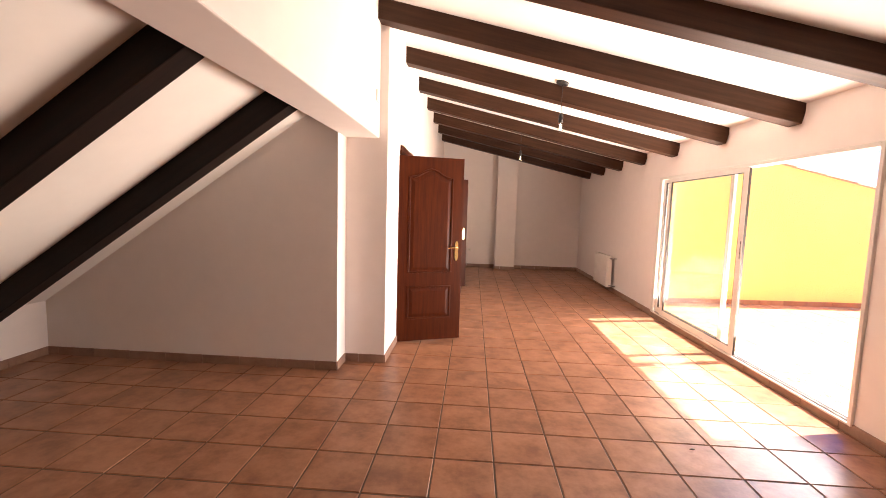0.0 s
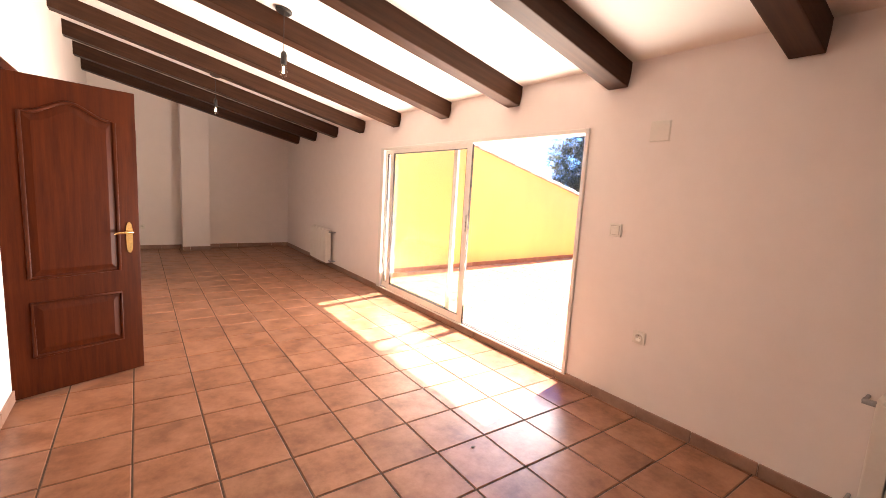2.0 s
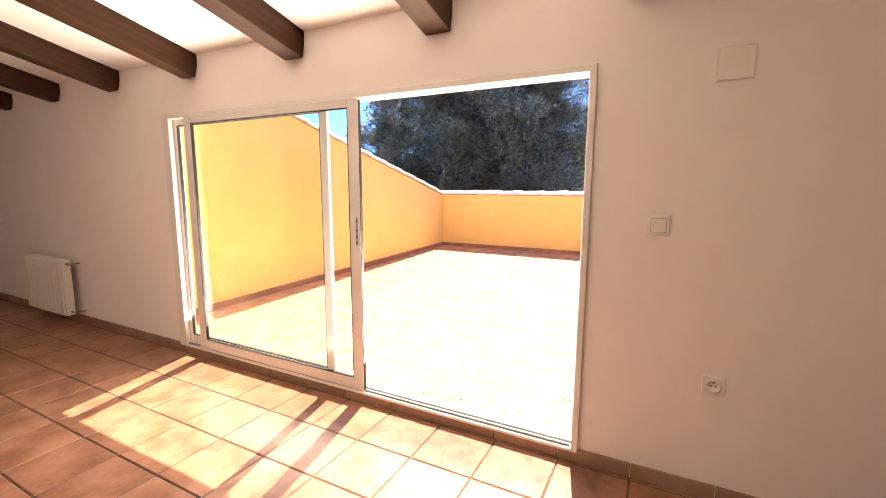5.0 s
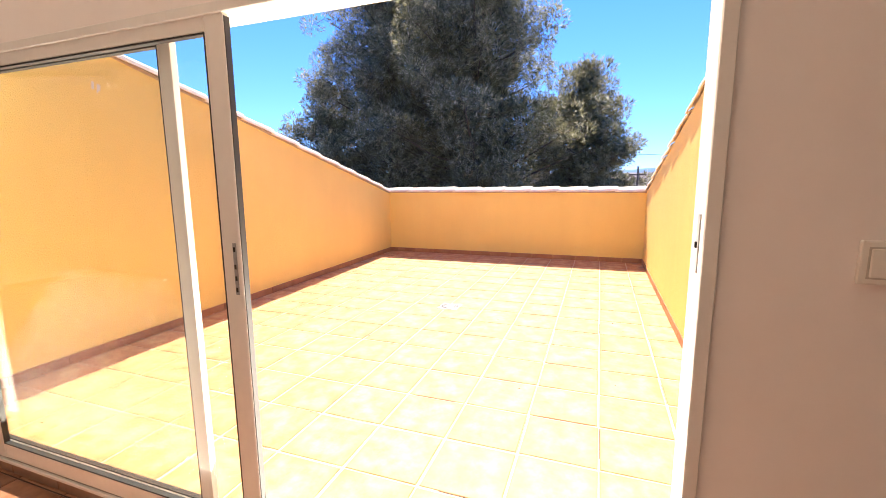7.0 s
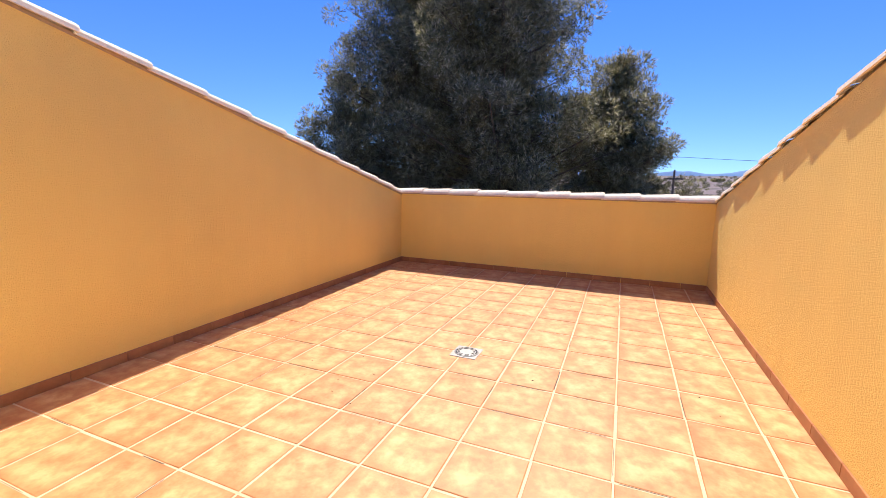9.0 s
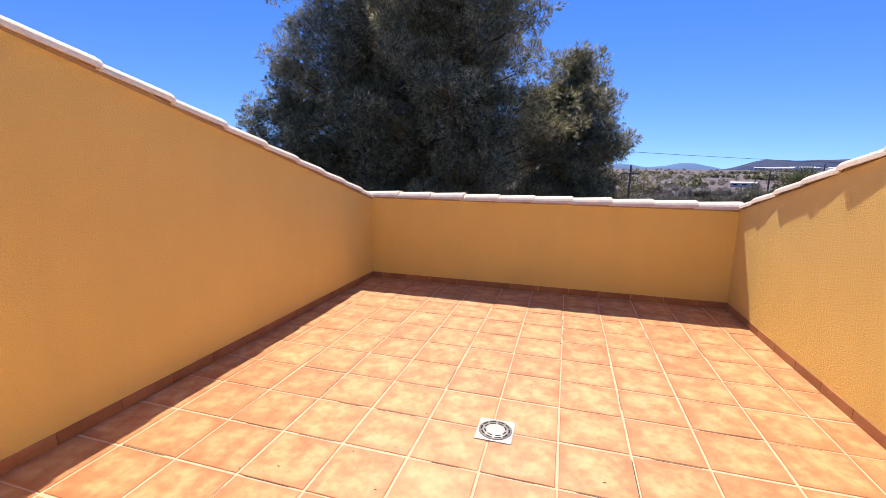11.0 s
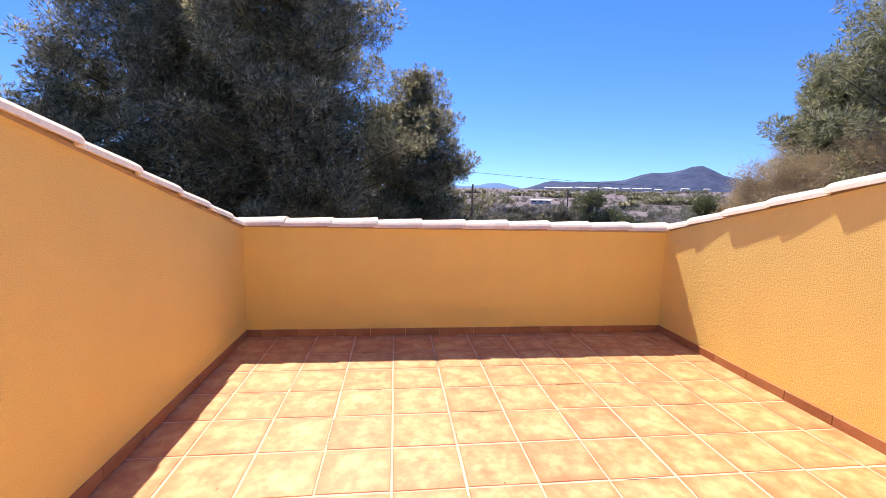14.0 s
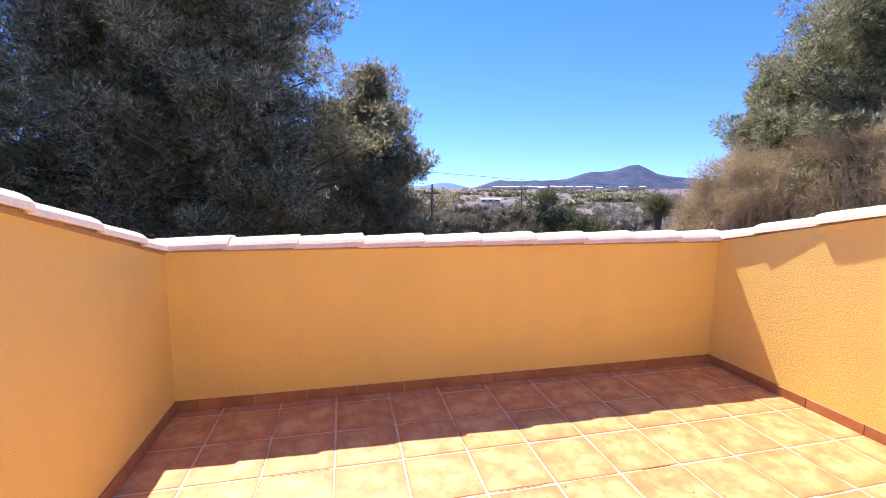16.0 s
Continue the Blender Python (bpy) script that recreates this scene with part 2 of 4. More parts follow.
def glass_material():
    m, t, b = mat("clear_glass", 0.02)
    b.inputs["Transmission Weight"].default_value = 0.0
    tr = t.nodes.new("ShaderNodeBsdfTransparent")
    tr.inputs["Color"].default_value = (0.97, 0.98, 0.97, 1)
    gl = t.nodes.new("ShaderNodeBsdfGlossy")
    gl.inputs["Roughness"].default_value = 0.02
    lw = node(t, "ShaderNodeLayerWeight", Blend=0.5)
    pw = node(t, "ShaderNodeMath")
    pw.operation = "POWER"
    pw.inputs[1].default_value = 4.0
    t.links.new(lw.outputs["Facing"], pw.inputs[0])
    fr = node(t, "ShaderNodeMapRange", To_Min=0.018, To_Max=0.45)
    t.links.new(pw.outputs[0], fr.inputs["Value"])
    ms = t.nodes.new("ShaderNodeMixShader")
    t.links.new(fr.outputs[0], ms.inputs[0])
    t.links.new(tr.outputs[0], ms.inputs[1])
    t.links.new(gl.outputs[0], ms.inputs[2])
    t.links.new(ms.outputs[0], t.nodes["Material Output"].inputs["Surface"])
    return m


GLASS = glass_material()


def lamp_glow():
    m, t, b = mat("filament", 0.4)
    b.inputs["Base Color"].default_value = (1, 0.85, 0.6, 1)
    b.inputs["Emission Color"].default_value = (1, 0.82, 0.55, 1)
    b.inputs["Emission Strength"].default_value = 5.0
    return m


GLOW = lamp_glow()


# ---- mesh helpers ----
def part(name, bm, material, parent=None, label="", smooth=False):
    me = bpy.data.meshes.new(name)
    bm.normal_update()
    bm.to_mesh(me)
    bm.free()
    me.materials.append(material)
    if smooth:
        me.polygons.foreach_set("use_smooth", [True] * len(me.polygons))
    ob = new(name, me)
    if parent is not None:
        ob.parent = parent
    if label:
        ob["label"] = label
    return ob


def box(bm, x0, x1, y0, y1, z0, z1, bevel=0.0, seg=2):
    vs = [bm.verts.new((x, y, z)) for x in (x0, x1) for y in (y0, y1) for z in (z0, z1)]
    fs = [bm.faces.new([vs[i] for i in q]) for q in ((0, 1, 3, 2), (4, 6, 7, 5), (0, 4, 5, 1), (2, 3, 7, 6), (0, 2, 6, 4), (1, 5, 7, 3))]
    if bevel:
        es = list({e for f in fs for e in f.edges})
        bmesh.ops.bevel(bm, geom=es, offset=bevel, segments=seg, affect="EDGES", profile=0.6)
    return bm


def prism(bm, pts, axis, a, b):
    """A polygon in the two other axes, drawn out along axis from a to b."""
    def at(p, v):
        return {"x": (v, p[0], p[1]), "y": (p[0], v, p[1]), "z": (p[0], p[1], v)}[axis]
    lo, hi = [bm.verts.new(at(p, a)) for p in pts], [bm.verts.new(at(p, b)) for p in pts]
    n = len(pts)
    faces = [bm.faces.new(lo), bm.faces.new(hi[::-1])]
    faces += [bm.faces.new((lo[i], hi[i], hi[(i + 1) % n], lo[(i + 1) % n])) for i in range(n)]
    bmesh.ops.recalc_face_normals(bm, faces=faces)
    return faces


def tube(bm, path, radii, sides=8, cap=True):
    rings = []
    for i, p in enumerate(path):
        p = Vector(p)
        d = (Vector(path[min(i + 1, len(path) - 1)]) - Vector(path[max(i - 1, 0)])).normalized()
        u = d.orthogonal().normalized()
        w = d.cross(u)
        r = radii[i] if isinstance(radii, (list, tuple)) else radii
        rings.append([bm.verts.new(p + (u * math.cos(2 * math.pi * k / sides) + w * math.sin(2 * math.pi * k / sides)) * r) for k in range(sides)])
    for a, b in zip(rings, rings[1:]):
        best = min(range(sides), key=lambda s: sum((a[k].co - b[(k + s) % sides].co).length for k in (0, sides // 2)))
        for k in range(sides):
            bm.faces.new((a[k], a[(k + 1) % sides], b[(k + 1 + best) % sides], b[(k + best) % sides]))
    if cap:
        bm.faces.new(rings[0][::-1])
        bm.faces.new(rings[-1])


def lathe(bm, profile, centre=(0, 0, 0), sides=20):
    cx, cy, cz = centre
    rings = [[bm.verts.new((cx + r * math.cos(2 * math.pi * k / sides), cy + r * math.sin(2 * math.pi * k / sides), cz + z)) for k in range(sides)] for r, z in profile]
    for a, b in zip(rings, rings[1:]):
        for k in range(sides):
            bm.faces.new((a[k], a[(k + 1) % sides], b[(k + 1) % sides], b[k]))
    bm.faces.new(rings[0][::-1])
    bm.faces.new(rings[-1])


def empty(name, at=(0, 0, 0), **tags):
    ob = new(name)
    ob.location = at
    return tagged(ob, **tags)


def piece(name, me, parent, loc, rz=0.0):
    ob = new(name, me)
    ob.parent = parent
    ob.location = loc
    ob.rotation_euler = (0, 0, rz)
    return ob


def mesh_of(bm, name, material):
    me = bpy.data.meshes.new(name)
    bm.normal_update()
    bm.to_mesh(me)
    bm.free()
    me.materials.append(material)
    return me


# ---- the plan ----
XE, XW, YN, YS = 2.643, -0.81, 11.48, -2.3
ROOF = 0.236


def ceil_z(x):
    return 2.412 + (XE - x) * ROOF


def eave_z(x):
    return 0.51 + (x + 3.96) * 0.691


WIN = (3.53, 6.875, 0.06, 1.985)
T_OUT = 0.11
TX0, TX1, TY0, TY1 = XE + T_OUT, 8.888, 3.085, 7.515


def terr_z(x):
    return 0.086 + 0.0125 * (x - 3.5)


# ---- room shell ----
bm = bmesh.new()
box(bm, XE, TX0, YS - 0.2, WIN[0], 0, 2.7)
box(bm, XE, TX0, WIN[1], YN + 0.2, 0, 2.7)
box(bm, XE, TX0, WIN[0], WIN[1], WIN[3], 2.7)
box(bm, XE, TX0, WIN[0], WIN[1], -0.1, WIN[2])
wall_east = tagged(part("wall_east", bm, WALL), "cream painted wall with the wide sliding door opening", "wall", kind="structure")

DOORS = ((5.06, 5.84), (8.38, 9.16))
bm = bmesh.new()
edges = [4.40, DOORS[0][0], DOORS[0][1], DOORS[1][0], DOORS[1][1], YN + 0.2]
for a, b in ((0, 1), (2, 3), (4, 5)):
    box(bm, -1.19, XW, edges[a], edges[b], 0, 3.5)
for a, b in DOORS:
    box(bm, -1.19, XW, a, b, 2.07, 3.5)
wall_west = tagged(part("wall_west", bm, WALL), "cream painted wall with two doorways", "wall", kind="structure")

bm = bmesh.new()
box(bm, -1.19, XE, YN, YN + 0.2, 0, 3.5)
wall_north = tagged(part("wall_north", bm, WALL), "cream painted end wall of the room", "wall", kind="structure")
bm = bmesh.new()
box(bm, 0.555, 1.03, 11.15, YN, 0, 3.4, 0.006)
tagged(part("pillar", bm, WALL), "cream painted square pillar against the end wall", "pillar", kind="structure")
bm = bmesh.new()
box(bm, -4.2, TX0, YS - 0.2, YS, 0, 3.6)
tagged(part("wall_south", bm, WALL), "plain cream wall behind the start of the walk", "wall", kind="structure")

bm = bmesh.new()
prism(bm, [(-4.1, 0), (-1.19, 0), (-1.19, eave_z(-1.19) + 0.1), (-4.1, eave_z(-4.1) + 0.1)], "y", 4.16, 4.40)
tagged(part("wall_partition", bm, WALL), "grey-white partition under the low sloping roof", "wall", kind="structure")
bm = bmesh.new()
box(bm, -4.1, -3.96, YS, 4.16, 0, 0.62)
tagged(part("wall_knee", bm, WALL), "low cream knee wall under the eave", "wall", kind="structure")
bm = bmesh.new()
box(bm, -1.19, -0.884, YS, 4.40, 2.09, 3.5, 0.012, 3)
tagged(part("header", bm, WALL), "deep plastered header over the eave alcove", "beam", kind="structure")
# the hall behind the doorways
bm = bmesh.new()
box(bm, -2.6, -2.5, 4.5, YN, 0, 3.5)
box(bm, -2.5, -1.19, 4.40, 4.5, 0, 3.5)
tagged(part("wall_hall", bm, WALL), "plain cream wall of the hall behind the doorways", "wall", kind="structure")

bm = bmesh.new()
prism(bm, [(-2.7, ceil_z(-2.7)), (TX0, ceil_z(TX0)), (TX0, ceil_z(TX0) + 0.25), (-2.7, ceil_z(-2.7) + 0.25)], "y", YS - 0.2, YN + 0.2)
tagged(part("ceiling", bm, CEIL), "white plastered ceiling sloping down to the terrace side", "ceiling", kind="structure")
bm = bmesh.new()
prism(bm, [(-4.3, eave_z(-4.3)), (-1.19, eave_z(-1.19)), (-1.19, eave_z(-1.19) + 0.2), (-4.3, eave_z(-4.3) + 0.2)], "y", YS - 0.2, 4.5)
tagged(part("ceiling_eave", bm, CEIL), "white steeply sloping plaster ceiling of the alcove", "ceiling", kind="structure")

# ---- ceiling beams ----
ang = math.atan(ROOF)
bm = bmesh.new()
run = (XE + 0.02 + 0.9) / math.cos(ang)
box(bm, 0, run, -0.076, 0.076, -0.168, 0.02, 0.008, 2)
beam = tagged(part("ceiling_beam", bm, BEAM), "dark brown stained timber beam under the sloping ceiling", "beam", "ceiling beams")
beam.matrix_basis = pose(-0.9, 3.314, ceil_z(-0.9), 0, math.degrees(ang), 0)
for y in (-0.97, 0.10, 1.20, 2.27, 4.345, 5.397, 6.485, 7.545, 8.605, 9.665, 10.72):
    copy_thing(beam, pose(-0.9, y, ceil_z(-0.9), 0, math.degrees(ang), 0))
aang = math.atan(0.691)
bm = bmesh.new()
box(bm, 0, 3.38 , -0.07, 0.07, -0.172, 0.02, 0.008, 2)
ebeam = tagged(part("eave_beam", bm, RAFTER), "timber rafter darkened for shade under the steep alcove ceiling", "beam", "alcove rafters")
ebeam.matrix_basis = pose(-3.97, 3.49, eave_z(-3.97), 0, -math.degrees(aang), 0)
for y in (2.43, 1.37, 0.31, -0.75):
    copy_thing(ebeam, pose(-3.97, y, eave_z(-3.97), 0, -math.degrees(aang), 0))


# ---- indoor floor and terrace floor slabs ----
bm = bmesh.new()
box(bm, -4.2, TX0, YS - 0.2, YN + 0.2, -0.15, -0.0045)
floor = tagged(part("floor", bm, GROUT_IN), "terracotta coloured stoneware floor with dark brown joints", "floor", kind="structure")
bm = bmesh.new()
prism(bm, [(TX0, -0.15), (TX1 + 0.1, -0.15), (TX1 + 0.1, terr_z(TX1 + 0.1) - 0.003), (TX0, terr_z(TX0) - 0.003)], "y", TY0 - 0.1, TY1 + 0.1)
terrace = tagged(part("terrace_floor", bm, GROUT_OUT), "orange terracotta tiled terrace with pale joints", "terrace floor", kind="structure")

# ---- terrace walls ----
RISE_L, RISE_R = 0.248, 0.228


def left_top(x):
    return 1.256 + (TX1 - x) * RISE_L


def right_top(x):
    return 1.284 + (TX1 - x) * RISE_R


bm = bmesh.new()
box(bm, TX1, TX1 + 0.2, TY0 - 0.2, TY1 + 0.2, -3.6, 1.272)
terrace_wall_front = tagged(part("wall_terrace_front", bm, YELLOW), "ochre rendered parapet at the end of the terrace", "wall", kind="structure")
for nm, y0, y1, f in (("wall_terrace_north", TY1, TY1 + 0.2, left_top), ("wall_terrace_south", TY0 - 0.2, TY0, right_top)):
    bm = bmesh.new()
    prism(bm, [(TX0, -0.2), (TX1, -0.2), (TX1, f(TX1) - 0.005), (TX0, f(TX0) - 0.005)], "y", y0, y1)
    tagged(part(nm, bm, YELLOW), "ochre rendered side wall sloping down with the roof", "wall", kind="structure")
chips = bpy.data.objects["wall_terrace_north"]
for cx, cz, w, h in ((3.872, 2.205, 0.022, 0.065), (3.912, 2.195, 0.030, 0.055), (3.90, 2.165, 0.012, 0.02)):
    bm = bmesh.new()
    prism(bm, [(cx - w / 2, cz - h / 2), (cx + w * 0.35, cz - h * 0.4), (cx + w / 2, cz + h * 0.45), (cx - w * 0.3, cz + h / 2)], "y", TY1 - 0.0025, TY1 + 0.002)
    part("chip", bm, PLASTIC, chips, "small pale chip in the ochre render")
bm = bmesh.new()
box(bm, -4.3, TX1 - 0.01, -2.6, 11.75, -3.6, -0.16)
tagged(part("wall_lower_storey", bm, YELLOW), "ochre rendered lower storey of the house", "wall", kind="structure")


# ---- clay coping tiles ----
def coping_mesh(length, wide, tall, flip=False):
    bm = bmesh.new()
    n, th = 10, 0.014
    rings = []
    for v, k in ((0, 0.88), (0.02, 0.90), (length * 0.5, 0.95), (length - 0.015, 1.0), (length, 0.985)):
        outer = [(math.cos(math.pi * i / n) * wide / 2 * k, math.sin(math.pi * i / n) ** 0.8 * tall * k) for i in range(n + 1)]
        inner = [(math.cos(math.pi * i / n) * (wide / 2 * k - th), math.sin(math.pi * i / n) ** 0.8 * (tall * k - th)) for i in range(n, -1, -1)]
        if flip:
            v = length - v
        lift = (0.012 * (1 - v / length)) if flip else 0.012 * v / length
        rings.append([bm.verts.new((v, a, b + lift)) for a, b in outer + inner])
    m = len(rings[0])
    for a, b in zip(rings, rings[1:]):
        for k in range(m):
            bm.faces.new((a[k], a[(k + 1) % m], b[(k + 1) % m], b[k]))
    bm.faces.new(rings[0][::-1])
    bm.faces.new(rings[-1])
    bmesh.ops.recalc_face_normals(bm, faces=bm.faces[:])
    return mesh_of(bm, "coping_tile", COPING)


ctile = coping_mesh(0.49, 0.295, 0.084)
cslope = coping_mesh(0.49, 0.295, 0.084, True)
rnd = random.Random(4)


def coping_run(nm, start, step, count, rz, tilt, label):
    top = empty(nm, start, label=label, category="coping", kind="structure")
    d = Vector((math.cos(rz) * math.cos(tilt), math.sin(rz) * math.cos(tilt), math.sin(tilt)))
    for i in range(count):
        ob = new("coping_tile", cslope if tilt else ctile)
        ob.parent = top
        ob.location = d * (step * i) + Vector((0, 0, rnd.uniform(-0.003, 0.003)))
        ob.rotation_euler = (rnd.uniform(-0.02, 0.02), -tilt, rz + rnd.uniform(-0.015, 0.015))
    bm = bmesh.new()
    ln = step * count
    box(bm, 0, ln, -0.101, 0.101, -0.012, 0.014)
    bed = part("mortar_bed", bm, MORTAR, top)
    bed.rotation_euler = (0, -tilt, rz)
    return top


coping_run("coping_front", (TX1 + 0.1, 7.608, 1.279), 0.452, 11, -math.pi / 2, 0, "pale clay barrel tiles capping the end parapet")
coping_run("coping_north", (TX1 + 0.12, TY1 + 0.1, left_top(TX1 + 0.12) + 0.004), 0.471, 13, math.pi, math.atan(RISE_L), "pale clay barrel tiles stepping up the sloping wall")
coping_run("coping_south", (TX1 + 0.12, TY0 - 0.113, right_top(TX1 + 0.12) + 0.002), 0.471, 13, math.pi, math.atan(RISE_R), "pale clay barrel tiles stepping up the sloping wall")

# ---- sliding aluminium door ----
slider = empty("sliding_door", (XE, 0, 0), label="white aluminium sliding glass door, pushed half open", category="sliding door")


def bar(name, parent, x0, x1, y0, y1, z0, z1, material=ALU, bev=0.003, label=""):
    bm = bmesh.new()
    box(bm, x0, x1, y0, y1, z0, z1, bev, 1)
    return part(name, bm, material, parent, label)


W0, W1, Z0, Z1 = WIN
bar("jamb", slider, -0.020, 0.10, W0 - 0.012, W0 + 0.022, Z0, Z1 + 0.012)
bar("jamb", slider, -0.020, 0.018, W1 - 0.075, W1 + 0.012, Z0, Z1 + 0.012)
bar("jamb", slider, 0.0185, 0.10, W1 - 0.048, W1 + 0.012, Z0, Z1 + 0.012)
bar("head", slider, -0.020, 0.10, W0 + 0.022, W1 - 0.075, Z1 - 0.022, Z1 + 0.012)
sill = bar("sill_track", slider, -0.022, 0.125, W0 + 0.022, W1 - 0.075, Z0, Z0 + 0.018)
for x in (0.0, 0.035):
    bar("rail", sill, x - 0.003, x + 0.003, W0 + 0.03, W1 - 0.08, Z0 + 0.018, Z0 + 0.032, STEEL, 0)


def sash(x0, x1, y0, y1, st_near, st_far, label):
    z0, z1 = Z0 + 0.022, Z1 - 0.018
    bm = bmesh.new()
    box(bm, x0, x1, y0, y0 + st_near, z0, z1, 0.004, 2)
    box(bm, x0, x1, y1 - st_far, y1, z0, z1, 0.004, 2)
    box(bm, x0 + 0.001, x1 - 0.001, y0 + st_near, y1 - st_far, z1 - 0.052, z1, 0.003, 1)
    box(bm, x0 + 0.001, x1 - 0.001, y0 + st_near, y1 - st_far, z0, z0 + 0.075, 0.003, 1)
    s = part("sash", bm, ALU, slider, label)
    a, b, c, d = y0 + st_near, y1 - st_far, z0 + 0.075, z1 - 0.052
    xm = (x0 + x1) / 2
    bm = bmesh.new()
    g = 0.006
    for q in ((a, a + g, c, d), (b - g, b, c, d), (a + g, b - g, c, c + g), (a + g, b - g, d - g, d)):
        box(bm, xm - 0.011, xm + 0.011, *q)
    part("gasket", bm, GASKET, s, "black rubber glazing gasket")
    bm = bmesh.new()
    box(bm, xm - 0.003, xm + 0.003, a + 0.002, b - 0.002, c + 0.002, d - 0.002)
    p = part("pane", bm, GLASS, s, "clear glass pane")
    p.visible_shadow = False
    return s


inner = sash(-0.012, 0.012, 4.900, 6.615, 0.080, 0.085, "inner sliding sash with a latch in its stile")
outer = sash(0.022, 0.048, 5.178, W1 - 0.050, 0.062, 0.062, "outer sliding sash behind the inner one")
bm = bmesh.new()
box(bm, -0.009, 0.012, 4.8965, 4.8995, Z0 + 0.03, Z1 - 0.03)
part("brush_seal", bm, GASKET, inner, "dark edge seal")
bm = bmesh.new()
box(bm, -0.0145, -0.0122, 4.918, 4.934, 1.06, 1.24, 0.001, 1)
latch = part("latch_plate", bm, STEEL, inner, "small grey latch plate")
bm = bmesh.new()
for z in (1.07, 1.11, 1.15, 1.21):
    box(bm, -0.0158, -0.0147, 4.922, 4.930, z, z + 0.016)
part("keyhole", bm, DARK, latch)


# ---- wooden doors ----
def panel_outline(x0, x1, z0, zs, zp):
    """Outline of a panel; with zp above zs the top is an arch with shoulders."""
    pts = [(x0, z0), (x1, z0), (x1, zs)]
    if zp > zs:
        c = (x0 + x1) / 2
        for i in range(1, 14):
            u = 1 - 2 * i / 14
            k = max(0.0, 1 - abs(u) / 0.86)
            pts.append((c + u * (x1 - x0) / 2, zs + (zp - zs) * (3 * k * k - 2 * k ** 3)))
    return pts + [(x0, zs)]


def make_door(at, rz, label):
    d = empty("door_1", at, label=label, category="door", kind="structure")
    d.rotation_euler = (0, 0, rz)
    L, T, Hh = 0.755, 0.036, 2.02
    bm = bmesh.new()
    box(bm, 0, L, -T / 2, T / 2, 0.008, Hh, 0.003, 2)
    part("leaf", bm, DOORW, d)
    for nm, (x0, x1, z0, zs, zp) in (("upper_panel", (0.145, 0.625, 0.775, 1.80, 1.885)), ("lower_panel", (0.145, 0.625, 0.265, 0.610, 0.610))):
        outline = panel_outline(x0, x1, z0, zs, zp)
        cx, cz = (x0 + x1) / 2, (z0 + zs) / 2
        for s in (-1, 1):
            bm = bmesh.new()
            ring = []
            for inset, off in ((0.016, 0.0), (0.024, 0.001), (0.05, 0.008), (0.056, 0.008)):
                kx, kz = 1 - inset * 2 / (x1 - x0), 1 - inset * 2 / (zs - z0)
                ring.append([bm.verts.new((cx + (x - cx) * kx, s * (T / 2 + off), cz + (z - cz) * kz)) for x, z in outline])
            n = len(outline)
            for a, b in zip(ring, ring[1:]):
                for k in range(n):
                    bm.faces.new((a[k], a[(k + 1) % n], b[(k + 1) % n], b[k]))
            bm.faces.new(ring[-1])
            bmesh.ops.recalc_face_normals(bm, faces=bm.faces[:])
            p = part(nm, bm, DOORW, d)
            bm = bmesh.new()
            path = [(x, s * (T / 2 + 0.001), z) for x, z in outline]
            tube(bm, path + [path[0]], 0.0115, 8, False)
            part("moulding", bm, DOORW, p, "rounded moulding round the panel", True)
    for s in (-1, 1):
        bm = bmesh.new()
        pts = [(0.690 + 0.021 * math.cos(a) * (1 if abs(math.sin(a)) < 0.9 else 0.8), 1.005 + 0.112 * math.copysign(abs(math.sin(a)) ** 0.5, math.sin(a))) for a in [2 * math.pi * k / 20 for k in range(20)]]
        prism(bm, pts, "y", s * T / 2, s * (T / 2 + 0.006))
        h = part("handle_plate", bm, BRASS, d, "polished brass door plate")
        bm = bmesh.new()
        y = s * (T / 2 + 0.045)
        tube(bm, [(0.690, s * (T / 2 + 0.004), 1.045), (0.690, y, 1.045)], 0.009, 10)
        tube(bm, [(0.698, y, 1.045), (0.66, y, 1.047), (0.61, y * 1.02, 1.043), (0.582, y * 0.98, 1.036)], [0.009, 0.009, 0.008, 0.006], 10)
        part("lever", bm, BRASS, h, "brass lever", True)
    bm = bmesh.new()
    box(bm, L, L + 0.0015, -0.011, 0.011, 0.92, 1.10)
    part("latch", bm, BRASS, d, "brass latch plate")
    for z in (0.22, 1.05, 1.82):
        bm = bmesh.new()
        tube(bm, [(-0.006, -T / 2 - 0.004, z - 0.045), (-0.006, -T / 2 - 0.004, z + 0.045)], 0.007, 8)
        part("hinge", bm, BRASS, d, "brass hinge", True)
    return d


DOOR_LABELS = ("reddish-brown varnished panelled door with brass handle, standing open", "reddish-brown varnished panelled door further along, standing open")
for (y0, y1), lab in zip(DOORS, DOOR_LABELS):
    make_door((XW - 0.03, y0 - 0.03, 0), math.radians(21.5), lab)
    lin = empty("door_frame", (XW, (y0 + y1) / 2, 0), label="reddish-brown varnished door lining in the wall", category="door frame", kind="structure")
    h = (y1 - y0) / 2
    bar("lining", lin, -0.375, 0.012, -h, -h + 0.028, 0, 2.07, DOORW)
    bar("lining", lin, -0.375, 0.012, h - 0.028, h, 0, 2.07, DOORW)
    bar("lining", lin, -0.375, 0.012, -h + 0.028, h - 0.028, 2.042, 2.07, DOORW)
    bar("architrave", lin, 0.0125, 0.024, h - 0.012, h + 0.055, 0, 2.125, DOORW)
    bar("architrave", lin, 0.0125, 0.024, -h - 0.02, h - 0.012, 2.060, 2.125, DOORW)


